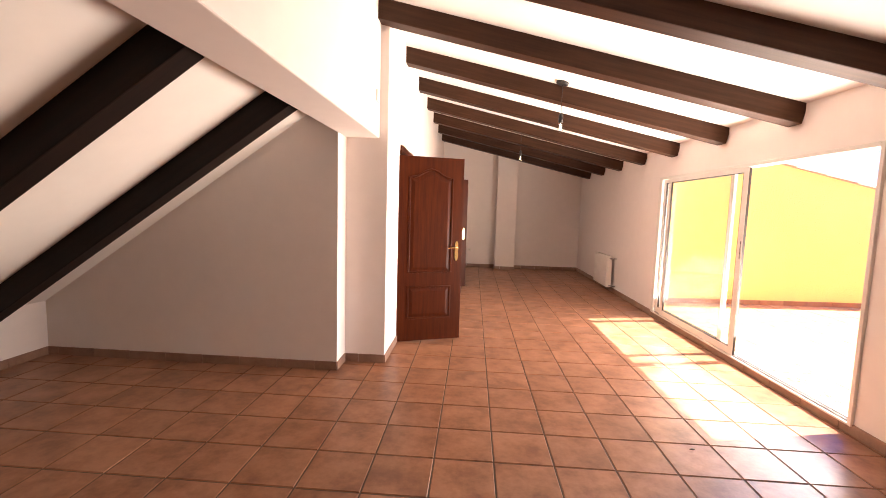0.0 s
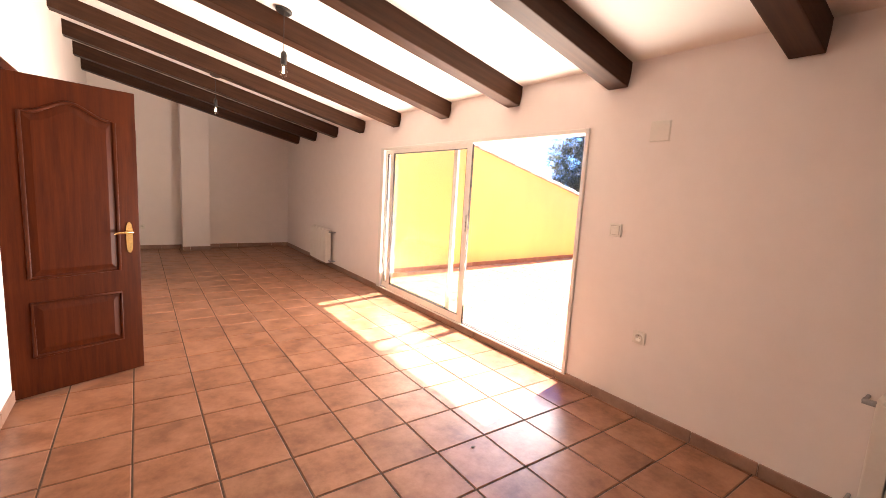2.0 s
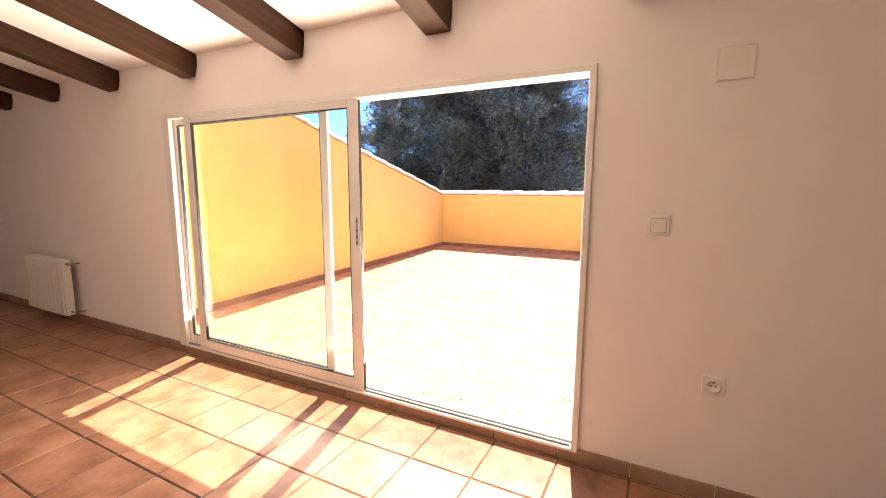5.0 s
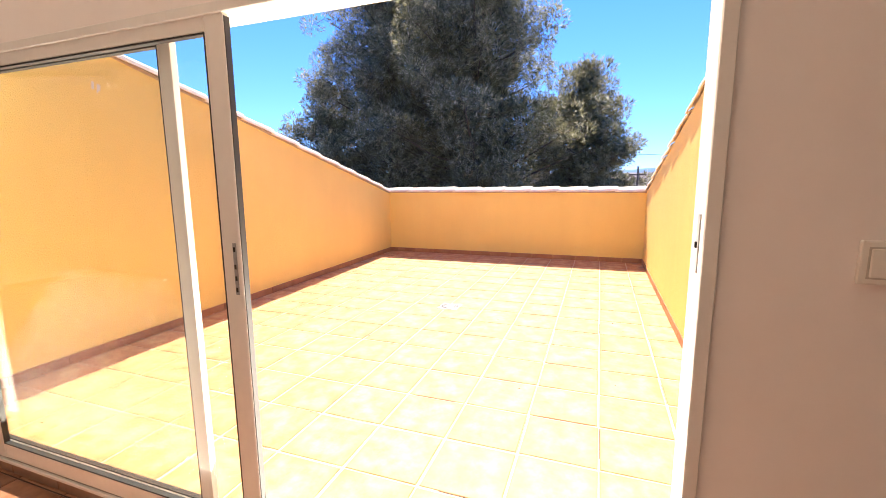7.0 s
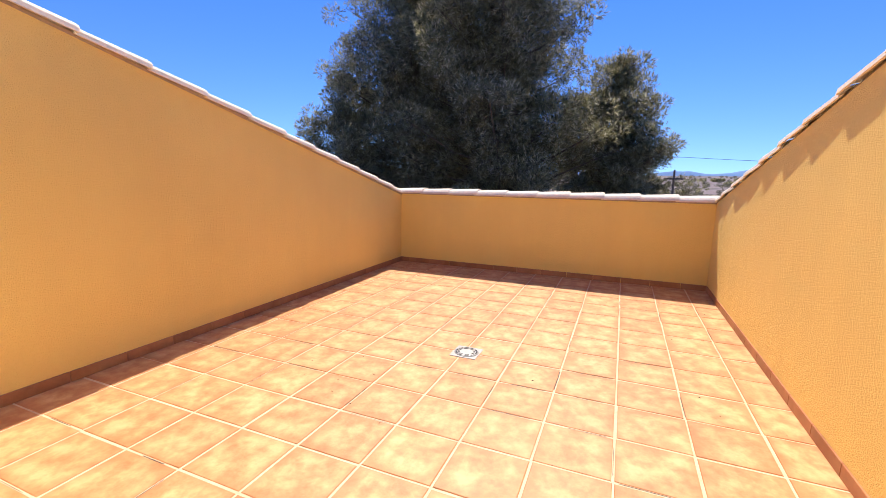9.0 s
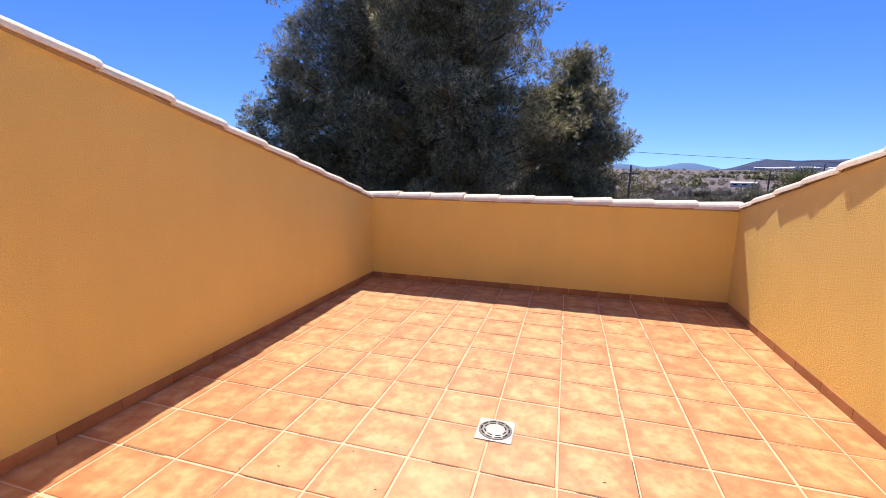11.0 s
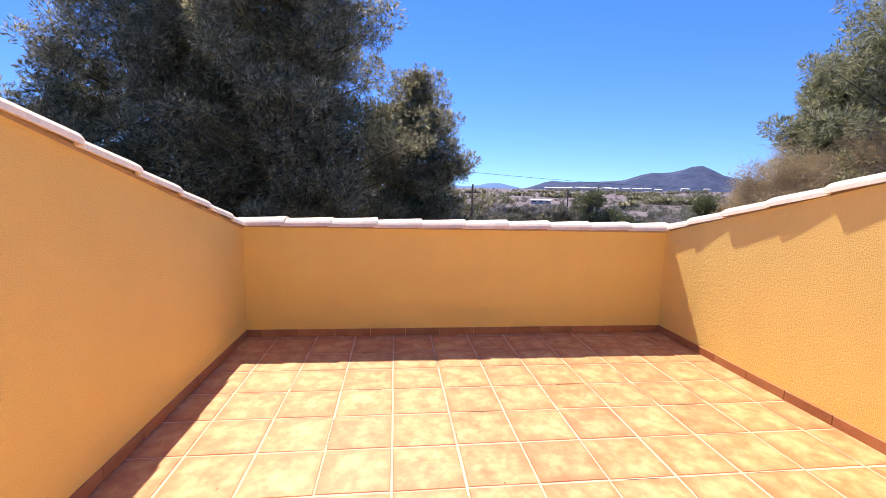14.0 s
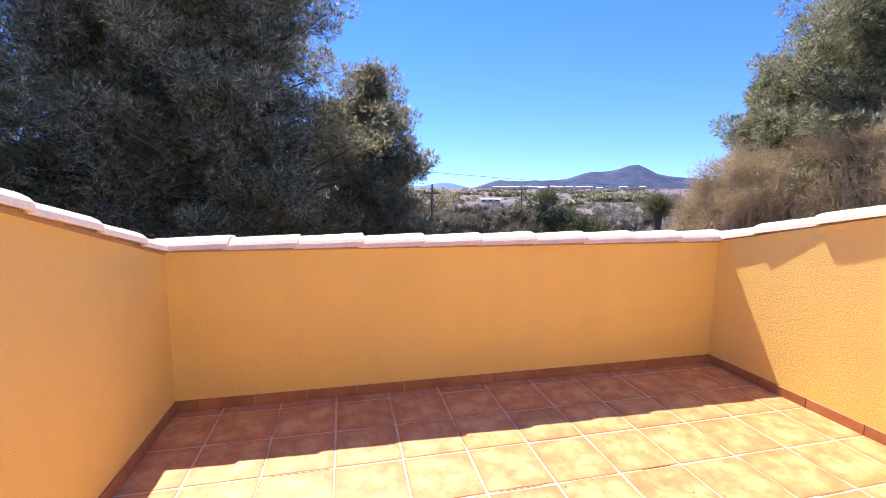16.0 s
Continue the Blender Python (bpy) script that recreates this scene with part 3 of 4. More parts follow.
# ---- electrical fittings ----
def plate(name, at, size, label, category, kind=""):
    th = empty(name, at, label=label, category=category)
    bm = bmesh.new()
    box(bm, -0.011, 0.0005, -size / 2, size / 2, -size / 2, size / 2, 0.004, 2)
    body = part("plate", bm, PLASTIC, th)
    return th, body


sw, b = plate("light_switch", (XE, 3.22, 1.267), 0.092, "cream plastic light switch beside the sliding door", "switch")
bar("rocker", sw, -0.0165, -0.0115, -0.03, 0.03, -0.03, 0.03, PLASTIC, 0.002)
bar("gap", sw, -0.0122, -0.0108, -0.0335, 0.0335, -0.0335, 0.0335, GAP, 0, "grey strip drawn as the shade round the rocker")
so, b = plate("wall_socket", (XE, 2.952, 0.557), 0.088, "cream plastic power socket low on the wall", "socket")


def socket_face(th, r=0.021):
    bm = bmesh.new()
    lathe(bm, [(0.031, 0), (0.031, 0.004), (0.024, 0.004), (r, -0.004)], (0, 0, 0), 20)
    f = part("socket_ring", bm, PLASTIC, th, "", True)
    f.matrix_basis = pose(-0.0115, 0, 0, 0, -90, 0)
    bm = bmesh.new()
    for y in (-0.0095, 0.0095):
        tube(bm, [(-0.0125, y, 0), (-0.0085, y, 0)], 0.0032, 8)
    box(bm, -0.013, -0.009, -0.003, 0.003, 0.013, 0.019)
    part("pin_hole", bm, DARK, th, "dark pin holes")


socket_face(so)
bx, b = plate("junction_cover", (XE, 2.983, 1.937), 0.128, "square painted junction box cover high on the wall", "cover plate")
bar("edge", bx, -0.004, 0.0004, -0.067, 0.067, -0.067, 0.067, PLASTIC, 0.001)
s2, b = plate("wall_socket", (-0.09, YN, 0.44), 0.085, "cream plastic power socket on the end wall", "socket")
socket_face(s2)
s2.rotation_euler = (0, 0, math.radians(90))

hp, b = plate("junction_cover", (-0.884, 4.29, 2.43), 0.10, "square painted cover plate on the plastered header", "cover plate")
hp.rotation_euler = (0, 0, math.radians(180))
st = bar("strike_plate", slider, 0.012, 0.036, W0 + 0.0222, W0 + 0.025, 1.22, 1.36, STEEL, 0.001, "small grey strike plate")
bar("catch", st, 0.020, 0.028, W0 + 0.025, W0 + 0.030, 1.28, 1.295, BLACK, 0.001)

# ---- radiator ----
def radiator(y0, side, label):
    rad = empty("radiator", (XE, y0, 0), label=label, category="radiator", group="radiators")
    for i in range(10):
        bm = bmesh.new()
        ya, yb = sorted((side * (i * 0.08 + 0.003), side * (i * 0.08 + 0.077)))
        box(bm, -0.145, -0.062, ya, yb, 0.10, 0.685, 0.008, 2)
        box(bm, -0.165, -0.146, ya, yb, 0.115, 0.665, 0.007, 2)
        part("section", bm, RADI, rad)
    bm = bmesh.new()
    tube(bm, [(-0.10, -0.004 * side, 0.64), (-0.10, -0.05 * side, 0.64)], 0.014, 10)
    tube(bm, [(-0.10, -0.045 * side, 0.64), (-0.005, -0.045 * side, 0.64)], 0.009, 8)
    part("valve", bm, STEEL, rad, "small chromed valve and pipe")
    bm = bmesh.new()
    tube(bm, [(-0.10, -0.004 * side, 0.14), (-0.10, -0.045 * side, 0.14), (-0.05, -0.045 * side, 0.13), (0.0, -0.045 * side, 0.13)], 0.009, 8)
    part("pipe", bm, STEEL, rad, "return pipe")
    for k in (0.16, 0.64):
        bm = bmesh.new()
        box(bm, -0.062, 0.001, side * k - 0.01, side * k + 0.01, 0.6, 0.62)
        part("bracket", bm, RADI, rad)


radiator(8.58, 1, "white enamelled sectional radiator hung low on the wall")
radiator(1.775, -1, "white enamelled sectional radiator with chromed valves beside bare wall")


# ---- pendant lamps ----
def pendant(x, y):
    zc = ceil_z(x)
    p = empty("pendant_lamp", (x, y, zc), label="black pendant with a bare clear bulb hanging from the ceiling", category="pendant lamp", group="pendant lamps")
    bm = bmesh.new()
    lathe(bm, [(0.064, 0), (0.064, -0.024), (0.058, -0.030), (0.01, -0.032)], (0, 0, 0.006), 24)
    c = part("canopy", bm, BLACK, p, "", False)
    c.rotation_euler = (0, ang, 0)
    bm = bmesh.new()
    tube(bm, [(0, 0, -0.02), (0, 0, -0.33)], 0.0028, 6)
    part("cord", bm, BLACK, p)
    bm = bmesh.new()
    lathe(bm, [(0.006, -0.315), (0.02, -0.325), (0.024, -0.345), (0.024, -0.415), (0.02, -0.418)], (0, 0, 0), 16)
    part("socket", bm, BLACK, p, "", True)
    bm = bmesh.new()
    lathe(bm, [(0.015, -0.418), (0.020, -0.435), (0.029, -0.462), (0.031, -0.482), (0.024, -0.508), (0.008, -0.522)], (0, 0, 0), 18)
    g = part("bulb", bm, GLASS, p, "clear glass bulb", True)
    g.visible_shadow = False
    bm = bmesh.new()
    for k in range(4):
        a = k * math.pi / 2
        tube(bm, [(0.004 * math.cos(a), 0.004 * math.sin(a), -0.432), (0.011 * math.cos(a), 0.011 * math.sin(a), -0.488)], 0.0016, 5)
    part("filament", bm, GLOW, g, "lit filament")


pendant(0.87, 5.22)
pendant(0.78, 8.30)

# ---- terrace drain ----
drain = empty("floor_drain", (5.772, 5.243, terr_z(5.772)), label="square steel floor drain with a round slotted grate", category="drain")
bm = bmesh.new()
box(bm, -0.112, 0.112, -0.108, 0.108, -0.004, 0.004, 0.001, 1)
part("plate", bm, STEEL, drain)
bm = bmesh.new()
lathe(bm, [(0.098, 0.0042), (0.096, 0.0075), (0.05, 0.0085), (0.002, 0.009)], (0, 0, 0), 32)
gr = part("grate", bm, STEEL, drain, "", True)
for r, n in ((0.082, 10), (0.062, 8)):
    for k in range(n):
        a0, a1 = 2 * math.pi * (k + 0.14) / n, 2 * math.pi * (k + 0.86) / n
        bm = bmesh.new()
        lo, hi = [], []
        for i in range(5):
            a = a0 + (a1 - a0) * i / 4
            lo.append(bm.verts.new(((r - 0.005) * math.cos(a), (r - 0.005) * math.sin(a), 0.0093)))
            hi.append(bm.verts.new(((r + 0.005) * math.cos(a), (r + 0.005) * math.sin(a), 0.0090)))
        for i in range(4):
            bm.faces.new((lo[i], hi[i], hi[i + 1], lo[i + 1]))
        part("slot", bm, DARK, gr)


# ---- land, hills ----
def ground_material():
    m, t, b = mat("dry_fields", 0.95)
    v = coords(t)
    big = noise_of(t, coords(t, (1, 1.6, 1)), 0.018, 4, 0.6)
    c = ramp(t, big, [(0.36, (0.095, 0.070, 0.068)), (0.45, (0.22, 0.163, 0.158)), (0.52, (0.27, 0.205, 0.205)), (0.60, (0.07, 0.07, 0.050)), (0.7, (0.20, 0.145, 0.138))])
    c = mixed(t, 0.45, c, ramp(t, noise_of(t, v, 0.25, 6, 0.7), [(0.35, (0.06, 0.05, 0.046)), (0.65, (0.24, 0.185, 0.18))]))
    t.links.new(c, b.inputs["Base Color"])
    bump(t, b, noise_of(t, v, 1.5, 6), 0.6, 0.15)
    return m


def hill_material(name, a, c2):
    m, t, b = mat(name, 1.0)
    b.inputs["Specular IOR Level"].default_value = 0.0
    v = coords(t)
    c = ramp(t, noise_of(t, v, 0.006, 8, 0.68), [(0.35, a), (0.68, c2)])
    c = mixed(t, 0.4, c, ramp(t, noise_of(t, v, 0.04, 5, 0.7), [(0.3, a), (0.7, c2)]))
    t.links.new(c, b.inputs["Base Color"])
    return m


GROUND = ground_material()
# the blue of distance haze is put into both base colours
HILL = hill_material("hazed_wooded_hill", (0.036, 0.056, 0.112), (0.130, 0.150, 0.225))
FAR = hill_material("haze_blue_hill", (0.14, 0.24, 0.42), (0.18, 0.28, 0.46))
EYE = Vector((4.85, 6.15, 1.6))


def land_z(x, y):
    d = math.hypot(x - EYE.x, y - EYE.y)
    return -3.62 + 0.028 * max(0.0, min(d, 1500) - 170) + 0.35 * noise.noise((x * 0.02, y * 0.02, 0.3)) * min(1, d / 60)


bm = bmesh.new()
radii = [0, 12, 22, 34, 48, 64, 84, 110, 145, 190, 250, 330, 440, 600, 850, 1200, 1700, 2300, 3200, 4500]
NA = 96
prev = None
for r in radii:
    ring = []
    for k in range(NA):
        a = 2 * math.pi * k / NA
        x, y = EYE.x + r * math.cos(a), EYE.y + r * math.sin(a)
        ring.append((x, y, land_z(x, y)))
    if r == 0:
        prev = [bm.verts.new((EYE.x, EYE.y, land_z(EYE.x, EYE.y)))]
        continue
    vs = [bm.verts.new(p) for p in ring]
    for k in range(NA):
        if len(prev) == 1:
            bm.faces.new((prev[0], vs[k], vs[(k + 1) % NA]))
        else:
            bm.faces.new((prev[k], vs[k], vs[(k + 1) % NA], prev[(k + 1) % NA]))
    prev = vs
tagged(part("ground", bm, GROUND, None, "", True), "dry brown valley floor of fields and scrub", "ground", kind="structure")


def bell(a, c, w):
    return math.exp(-((a - c) / w) ** 2)


def ridge(name, dist, depth, profile, material, label, a0, a1, rough):
    bm = bmesh.new()
    rows = []
    n, m = 150, 9
    for j in range(m):
        u = j / (m - 1)
        row = []
        for i in range(n):
            a = a0 + (a1 - a0) * i / (n - 1)
            r = dist + depth * u
            top = (dist + 0.8 * depth) * math.tan(radians(max(0.0, profile(a))))
            h = math.sin(min(1.0, u * 1.25) * math.pi / 2) ** 1.2 if u <= 0.8 else 1 - (u - 0.8) * 2
            x, y = EYE.x + r * math.cos(radians(a)), EYE.y + r * math.sin(radians(a))
            wob = rough * noise.fractal((x * 0.004, y * 0.004, 1.0), 1.0, 2.0, 5) * (0.2 + u)
            row.append(bm.verts.new((x, y, -20 + (top + 20) * h + wob * min(1, top / 40))))
        rows.append(row)
    for a, b in zip(rows, rows[1:]):
        for i in range(n - 1):
            bm.faces.new((a[i], a[i + 1], b[i + 1], b[i]))
    return tagged(part(name, bm, material, None, "", True), label, "hill", kind="structure")


ridge("backdrop_hill", 2300, 900, lambda a: 1.43 * bell(a, -58, 5) + 1.57 * bell(a, -51, 4) + 1.51 * bell(a, -46.5, 3) + 1.87 * bell(a, -43, 2.4) + 1.30 * bell(a, -40.4, 1.8) + 3.65 * bell(a, -37.2, 2.5) + 1.68 * bell(a, -34.3, 2.2) + 2.50 * bell(a, -31.5, 2.4) + 1.66 * bell(a, -28, 2.8) + 1.84 * bell(a, -24, 3) + 1.73 * bell(a, -20, 2.6) + 0.91 * bell(a, -16.5, 2.4) + 0.54 * bell(a, -12.5, 2.5) + 1.2 * bell(a, 30, 25), HILL, "dark wooded hill with a rounded summit beyond the valley, tinted haze blue", -85, 70, 10)
ridge("backdrop_range", 4000, 500, lambda a: 0.75 * bell(a, -13.5, 3.2) + 0.5 * bell(a, -6, 4) + 1.0 * bell(a, 14, 10) + 1.1, FAR, "mountain range on the horizon, coloured with haze blue", -60, 60, 22)

# ---- far buildings ----
SHEDW = plain("white_shed_wall", (0.58, 0.55, 0.52), 0.8, vary=0.08, scale=0.3)
SHEDR = plain("pale_shed_roof", (0.62, 0.58, 0.54), 0.7, vary=0.1, scale=0.3)
rb = random.Random(11)


def far_house(az, dist, w, d, h, roof_h, zoff=0.0, label="low white farm building far across the valley"):
    x, y = EYE.x + dist * math.cos(radians(az)), EYE.y + dist * math.sin(radians(az))
    hs = empty("farm_building", (x, y, land_z(x, y) + zoff), label=label, category="building", group="far farm buildings")
    hs.rotation_euler = (0, 0, radians(az + rb.uniform(-20, 20)))
    bm = bmesh.new()
    box(bm, -d / 2, d / 2, -w / 2, w / 2, -6, h)
    part("wall", bm, SHEDW, hs)
    bm = bmesh.new()
    prism(bm, [(-d / 2 - 0.4, h), (d / 2 + 0.4, h), (0, h + roof_h)], "y", -w / 2 - 0.3, w / 2 + 0.3)
    part("roof", bm, SHEDR, hs)
    k = max(3, int(w / 7))
    for i in range(k):
        bm = bmesh.new()
        yy = -w / 2 + w * (i + 0.5) / k
        box(bm, -d / 2 - 0.06, -d / 2 + 0.1, yy - 1.0, yy + 1.0, h * 0.35, h * 0.7)
        part("window", bm, DARK, hs)


far_house(-19.2, 250, 11, 6, 1.6, 0.7, 0.3, "pale shed with a low roof among the fields")
for k in range(13):
    far_house(-20.2 - 13.5 * ((k * 0.618) % 1.0) ** 1.15, rb.uniform(1030, 1330), rb.uniform(9, 30), 12, rb.uniform(2.6, 5.5), rb.uniform(1.2, 2.4), 1.0)
for az, dist, w in ((-25.2, 1180, 40), (-26.8, 1190, 34), (-35.6, 1280, 20), (-37.8, 1250, 16)):
    far_house(az, dist, w, 16, 4.2, 2.0, 1.5)


# ---- foliage ----
def blades(name, centres, radii_, count, length, width, material, parent, seed, up=0.35, shell=0.55, label="", tuft=1):
    """Many slim leaf blades, spread through round clumps."""
    rng = np.random.default_rng(seed)
    c = np.asarray(centres, float)
    r = np.asarray(radii_, float)
    groups = max(1, count // tuft)
    count = groups * tuft
    pick = rng.choice(len(c), groups, p=r ** 2 / np.sum(r ** 2))
    d = rng.normal(size=(groups, 3))
    d /= np.linalg.norm(d, axis=1)[:, None]
    rad = (shell + (1 - shell) * rng.random(groups) ** 0.6) * r[pick]
    pos = c[pick] + d * rad[:, None] * np.array([1, 1, 0.72])
    ax = d * 0.8 + rng.normal(size=(groups, 3)) * (0.6 if tuft == 1 else 0.3)
    ax[:, 2] += up
    ax /= np.linalg.norm(ax, axis=1)[:, None]
    if tuft > 1:
        pos = np.repeat(pos, tuft, axis=0)
        ax = np.repeat(ax, tuft, axis=0)
        pos = pos + ax * (rng.random(count) * 0.8 * length)[:, None]
        ax = ax + rng.normal(size=(count, 3)) * 0.36
        ax /= np.linalg.norm(ax, axis=1)[:, None]
    side = np.cross(ax, rng.normal(size=(count, 3)))
    side /= np.linalg.norm(side, axis=1)[:, None]
    ln = length * (0.6 + 0.8 * rng.random(count))[:, None]
    wd = width * (0.6 + 0.8 * rng.random(count))[:, None]
    v = np.empty((count, 3, 3))
    v[:, 0] = pos - side * wd * 0.5
    v[:, 1] = pos + side * wd * 0.5
    v[:, 2] = pos + ax * ln
    me = bpy.data.meshes.new(name)
    me.vertices.add(count * 3)
    me.vertices.foreach_set("co", v.ravel())
    me.loops.add(count * 3)
    me.loops.foreach_set("vertex_index", np.arange(count * 3, dtype=np.int32))
    me.polygons.add(count)
    me.polygons.foreach_set("loop_start", np.arange(0, count * 3, 3, dtype=np.int32))
    me.update(calc_edges=True)
    me.materials.append(material)
    ob = new(name, me)
    if parent is not None:
        ob.parent = parent
    if label:
        ob["label"] = label
    return ob


def pine(x, y, spread, top, low, seed, label, leaves=60000, limbs=46, cone=0.55, lean=0.0, skirt=0.55, clump=1.0, needles=None):
    rg = random.Random(seed)
    z0 = land_z(x, y)
    t = empty("pine_tree", (x, y, z0), label=label, category="tree", group="pine trees")
    Ht, lo = top - z0, low - z0
    bm = bmesh.new()
    n = 9
    path, rads = [], []
    for i in range(n):
        u = i / (n - 1)
        path.append((0.35 * math.sin(u * 3 + seed) * u + lean * u, 0.3 * math.cos(u * 2.3 + seed) * u, Ht * 0.93 * u - 0.3))
        rads.append(0.03 + 0.026 * Ht * (1 - u) ** 1.1)
    tube(bm, path, rads, 10)
    part("trunk", bm, BARK, t, "", True)
    bm = bmesh.new()
    cs, rs = [], []
    for i in range(limbs):
        u = (i + 0.5) / limbs
        h = lo + (Ht - lo) * u ** 0.9
        f = (h - lo) / (Ht - lo)
        prof = (1 - f) ** cone * (skirt + (1 - skirt) * min(1, f / 0.25))
        a = i * 2.39996 + rg.uniform(-0.5, 0.5)
        reach = spread * prof * rg.uniform(0.62, 1.12)
        base = Vector(path[min(n - 1, int(h / Ht * (n - 1)))])
        base.z = h * 0.95
        tip = Vector((base.x + reach * math.cos(a), base.y + reach * math.sin(a), h + 0.22 * reach + rg.uniform(-0.3, 0.5)))
        mid = base.lerp(tip, 0.5) + Vector((0, 0, -0.08 * reach))
        tube(bm, [base, mid, tip], [0.02 + 0.012 * reach, 0.015 + 0.007 * reach, 0.01], 5, False)
        k = max(2, int(reach * 1.7))
        for j in range(k):
            s = 0.12 + 0.88 * (j + 1) / k
            p = base.lerp(tip, s)
            sub = 2 if reach > 1.6 else 1
            for _ in range(sub):
                q = p + Vector((rg.uniform(-1, 1), rg.uniform(-1, 1), rg.uniform(-0.5, 0.7))) * (0.16 * reach + 0.22)
                if sub > 1:
                    tube(bm, [p, q], [0.015, 0.006], 4, False)
                cs.append(tuple(q))
                rs.append(rg.uniform(0.38, 0.78) * (0.6 + 0.055 * spread) * clump)
    for _ in range(4):
        cs.append((path[-1][0] + rg.uniform(-0.3, 0.3), path[-1][1] + rg.uniform(-0.3, 0.3), Ht - rg.uniform(0, 0.9)))
        rs.append(0.45)
    part("branchwork", bm, BARK, t, "", True)
    blades("crown", cs, rs, int(leaves * 3.2), 0.18 if needles else 0.20, 0.028 if needles else 0.032, needles or PINE, t, seed, shell=0.35, label="dense grey-green needle crown", tuft=5)
    return t


pine(27.0, 11.0, 6.6, 15.8, -2.4, 3, "tall broad dark-green pine behind the parapet", 160000, 124, 0.37, skirt=0.82)
pine(29.0, 17.4, 6.8, 16.5, -2.2, 7, "tall broad dark-green pine standing beside another", 150000, 108, 0.40, skirt=0.75)
pine(29.8, 4.7, 4.2, 8.4, -2.8, 12, "smaller grey-green pine at the edge of the group", 80000, 110, 0.55, skirt=0.85, clump=0.85)
pine(26.5, 21.0, 3.6, 8.0, -2.0, 17, "lower dark pine at the end of the group", 36000, 44, 0.5)
pine(33.0, 13.0, 5.0, 11.0, -2.0, 19, "dark pine deeper in the group", 36000, 44, 0.45)
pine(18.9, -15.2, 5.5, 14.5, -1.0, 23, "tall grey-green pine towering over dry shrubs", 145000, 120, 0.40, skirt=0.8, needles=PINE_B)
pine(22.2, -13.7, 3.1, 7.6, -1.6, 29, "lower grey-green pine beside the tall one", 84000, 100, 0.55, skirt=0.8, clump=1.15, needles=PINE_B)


def shrub(x, y, r, h, seed, material, leaves, name, label, category, group="", stems=60, length=0.2, width=0.028, bare=False):
    rg = random.Random(seed)
    z0 = land_z(x, y)
    t = empty(name, (x, y, z0), label=label, category=category, group=group)
    bm = bmesh.new()
    cs, rs = [], []
    for i in range(stems):
        a, q = rg.uniform(0, 6.283), rg.random() ** 0.6
        tip = Vector((r * q * math.cos(a), r * q * math.sin(a), h * math.sqrt(max(0.08, 1 - 0.8 * q * q)) * rg.uniform(0.78, 1.05)))
        b0 = Vector((0.12 * tip.x, 0.12 * tip.y, -0.1))
        mid = b0.lerp(tip, 0.55) + Vector((rg.uniform(-0.15, 0.15) * r, rg.uniform(-0.15, 0.15) * r, 0.1 * h))
        tube(bm, [b0, mid, tip], [0.010 * h + 0.01, 0.006 * h + 0.006, 0.006], 5, False)
        for s in (0.5, 0.75, 1.0):
            p = mid.lerp(tip, s)
            for _ in range(2 if bare else 1):
                e = p + Vector((rg.uniform(-1, 1), rg.uniform(-1, 1), rg.uniform(-0.2, 0.9))) * 0.16 * r
                tube(bm, [p, e], [0.013, 0.006] if bare else [0.006, 0.003], 3, False)
                cs.append(tuple(p.lerp(e, 0.7)))
                rs.append(0.15 * r * rg.uniform(0.7, 1.25))
    part("branchwork", bm, TWIG, t)
    blades("foliage", cs, rs, leaves, length, width * 1.6, material, t, seed, up=0.2, shell=0.2)
    return t


for i, (x, y, r, h) in enumerate(((20.8, -10.2, 2.6, 7.4), (19.0, -11.6, 2.7, 8.0), (16.8, -12.0, 2.6, 8.2), (14.6, -12.2, 2.5, 8.0), (22.2, -10.2, 2.0, 6.3))):
    shrub(x, y, r, h, 40 + i, SHRUB, 26000, "dry_shrub", "tall dry brown shrub with bare tangled twigs", "shrub", "dry shrubs", 110, 0.34, 0.010, True)


def yucca(x, y, h, r, seed, label):
    rg = random.Random(seed)
    z0 = land_z(x, y)
    t = empty("yucca_tree", (x, y, z0), label=label, category="tree")
    bm = bmesh.new()
    tube(bm, [(0, 0, -0.2), (0.1, 0, h * 0.5), (0, 0.1, h - r * 0.4)], [0.3, 0.22, 0.26], 9)
    part("trunk", bm, BARK, t, "", True)
    cs = [(rg.uniform(-0.5, 0.5) * r, rg.uniform(-0.5, 0.5) * r, h + rg.uniform(-0.3, 0.3) * r) for _ in range(7)]
    blades("crown", cs, [0.62 * r] * 7, 1500, 0.75, 0.05, YUCCA, t, seed, shell=0.1)


yucca(28.5, -12.6, 4.75, 0.62, 61, "stubby yucca with a round tuft on a thick trunk")
yucca(45.0, -13.2, 5.2, 1.3, 62, "spiky palm-like yucca among green bushes")
for i, (az, dist, r, h, m_) in enumerate(((-22.0, 42, 2.4, 4.7, OLIVE), (-24.3, 45, 2.2, 4.6, YUCCA), (-27.8, 44, 2.4, 4.2, YUCCA), (-30.2, 43, 2.4, 3.5, GREENB), (-31.8, 46, 2.2, 3.2, OLIVE), (-20.5, 52, 2.2, 4.0, OLIVE), (-18.0, 50, 2.0, 3.4, OLIVE), (-15.4, 48, 2.2, 3.2, OLIVE), (-13.2, 46, 1.8, 3.0, OLIVE), (-11.0, 50, 2.0, 3.2, OLIVE), (-41.0, 55, 3.4, 5.4, OLIVE), (-38.6, 80, 3.4, 5.0, GREENB))):
    shrub(EYE.x + dist * math.cos(radians(az)), EYE.y + dist * math.sin(radians(az)), r, h, 80 + i, m_, 5000, "bush", "grey-green bush in the dry field" if m_ is OLIVE else "rounded green bush in the dry field", "bush", "field bushes", 26, 0.26, 0.06)

ra = random.Random(31)
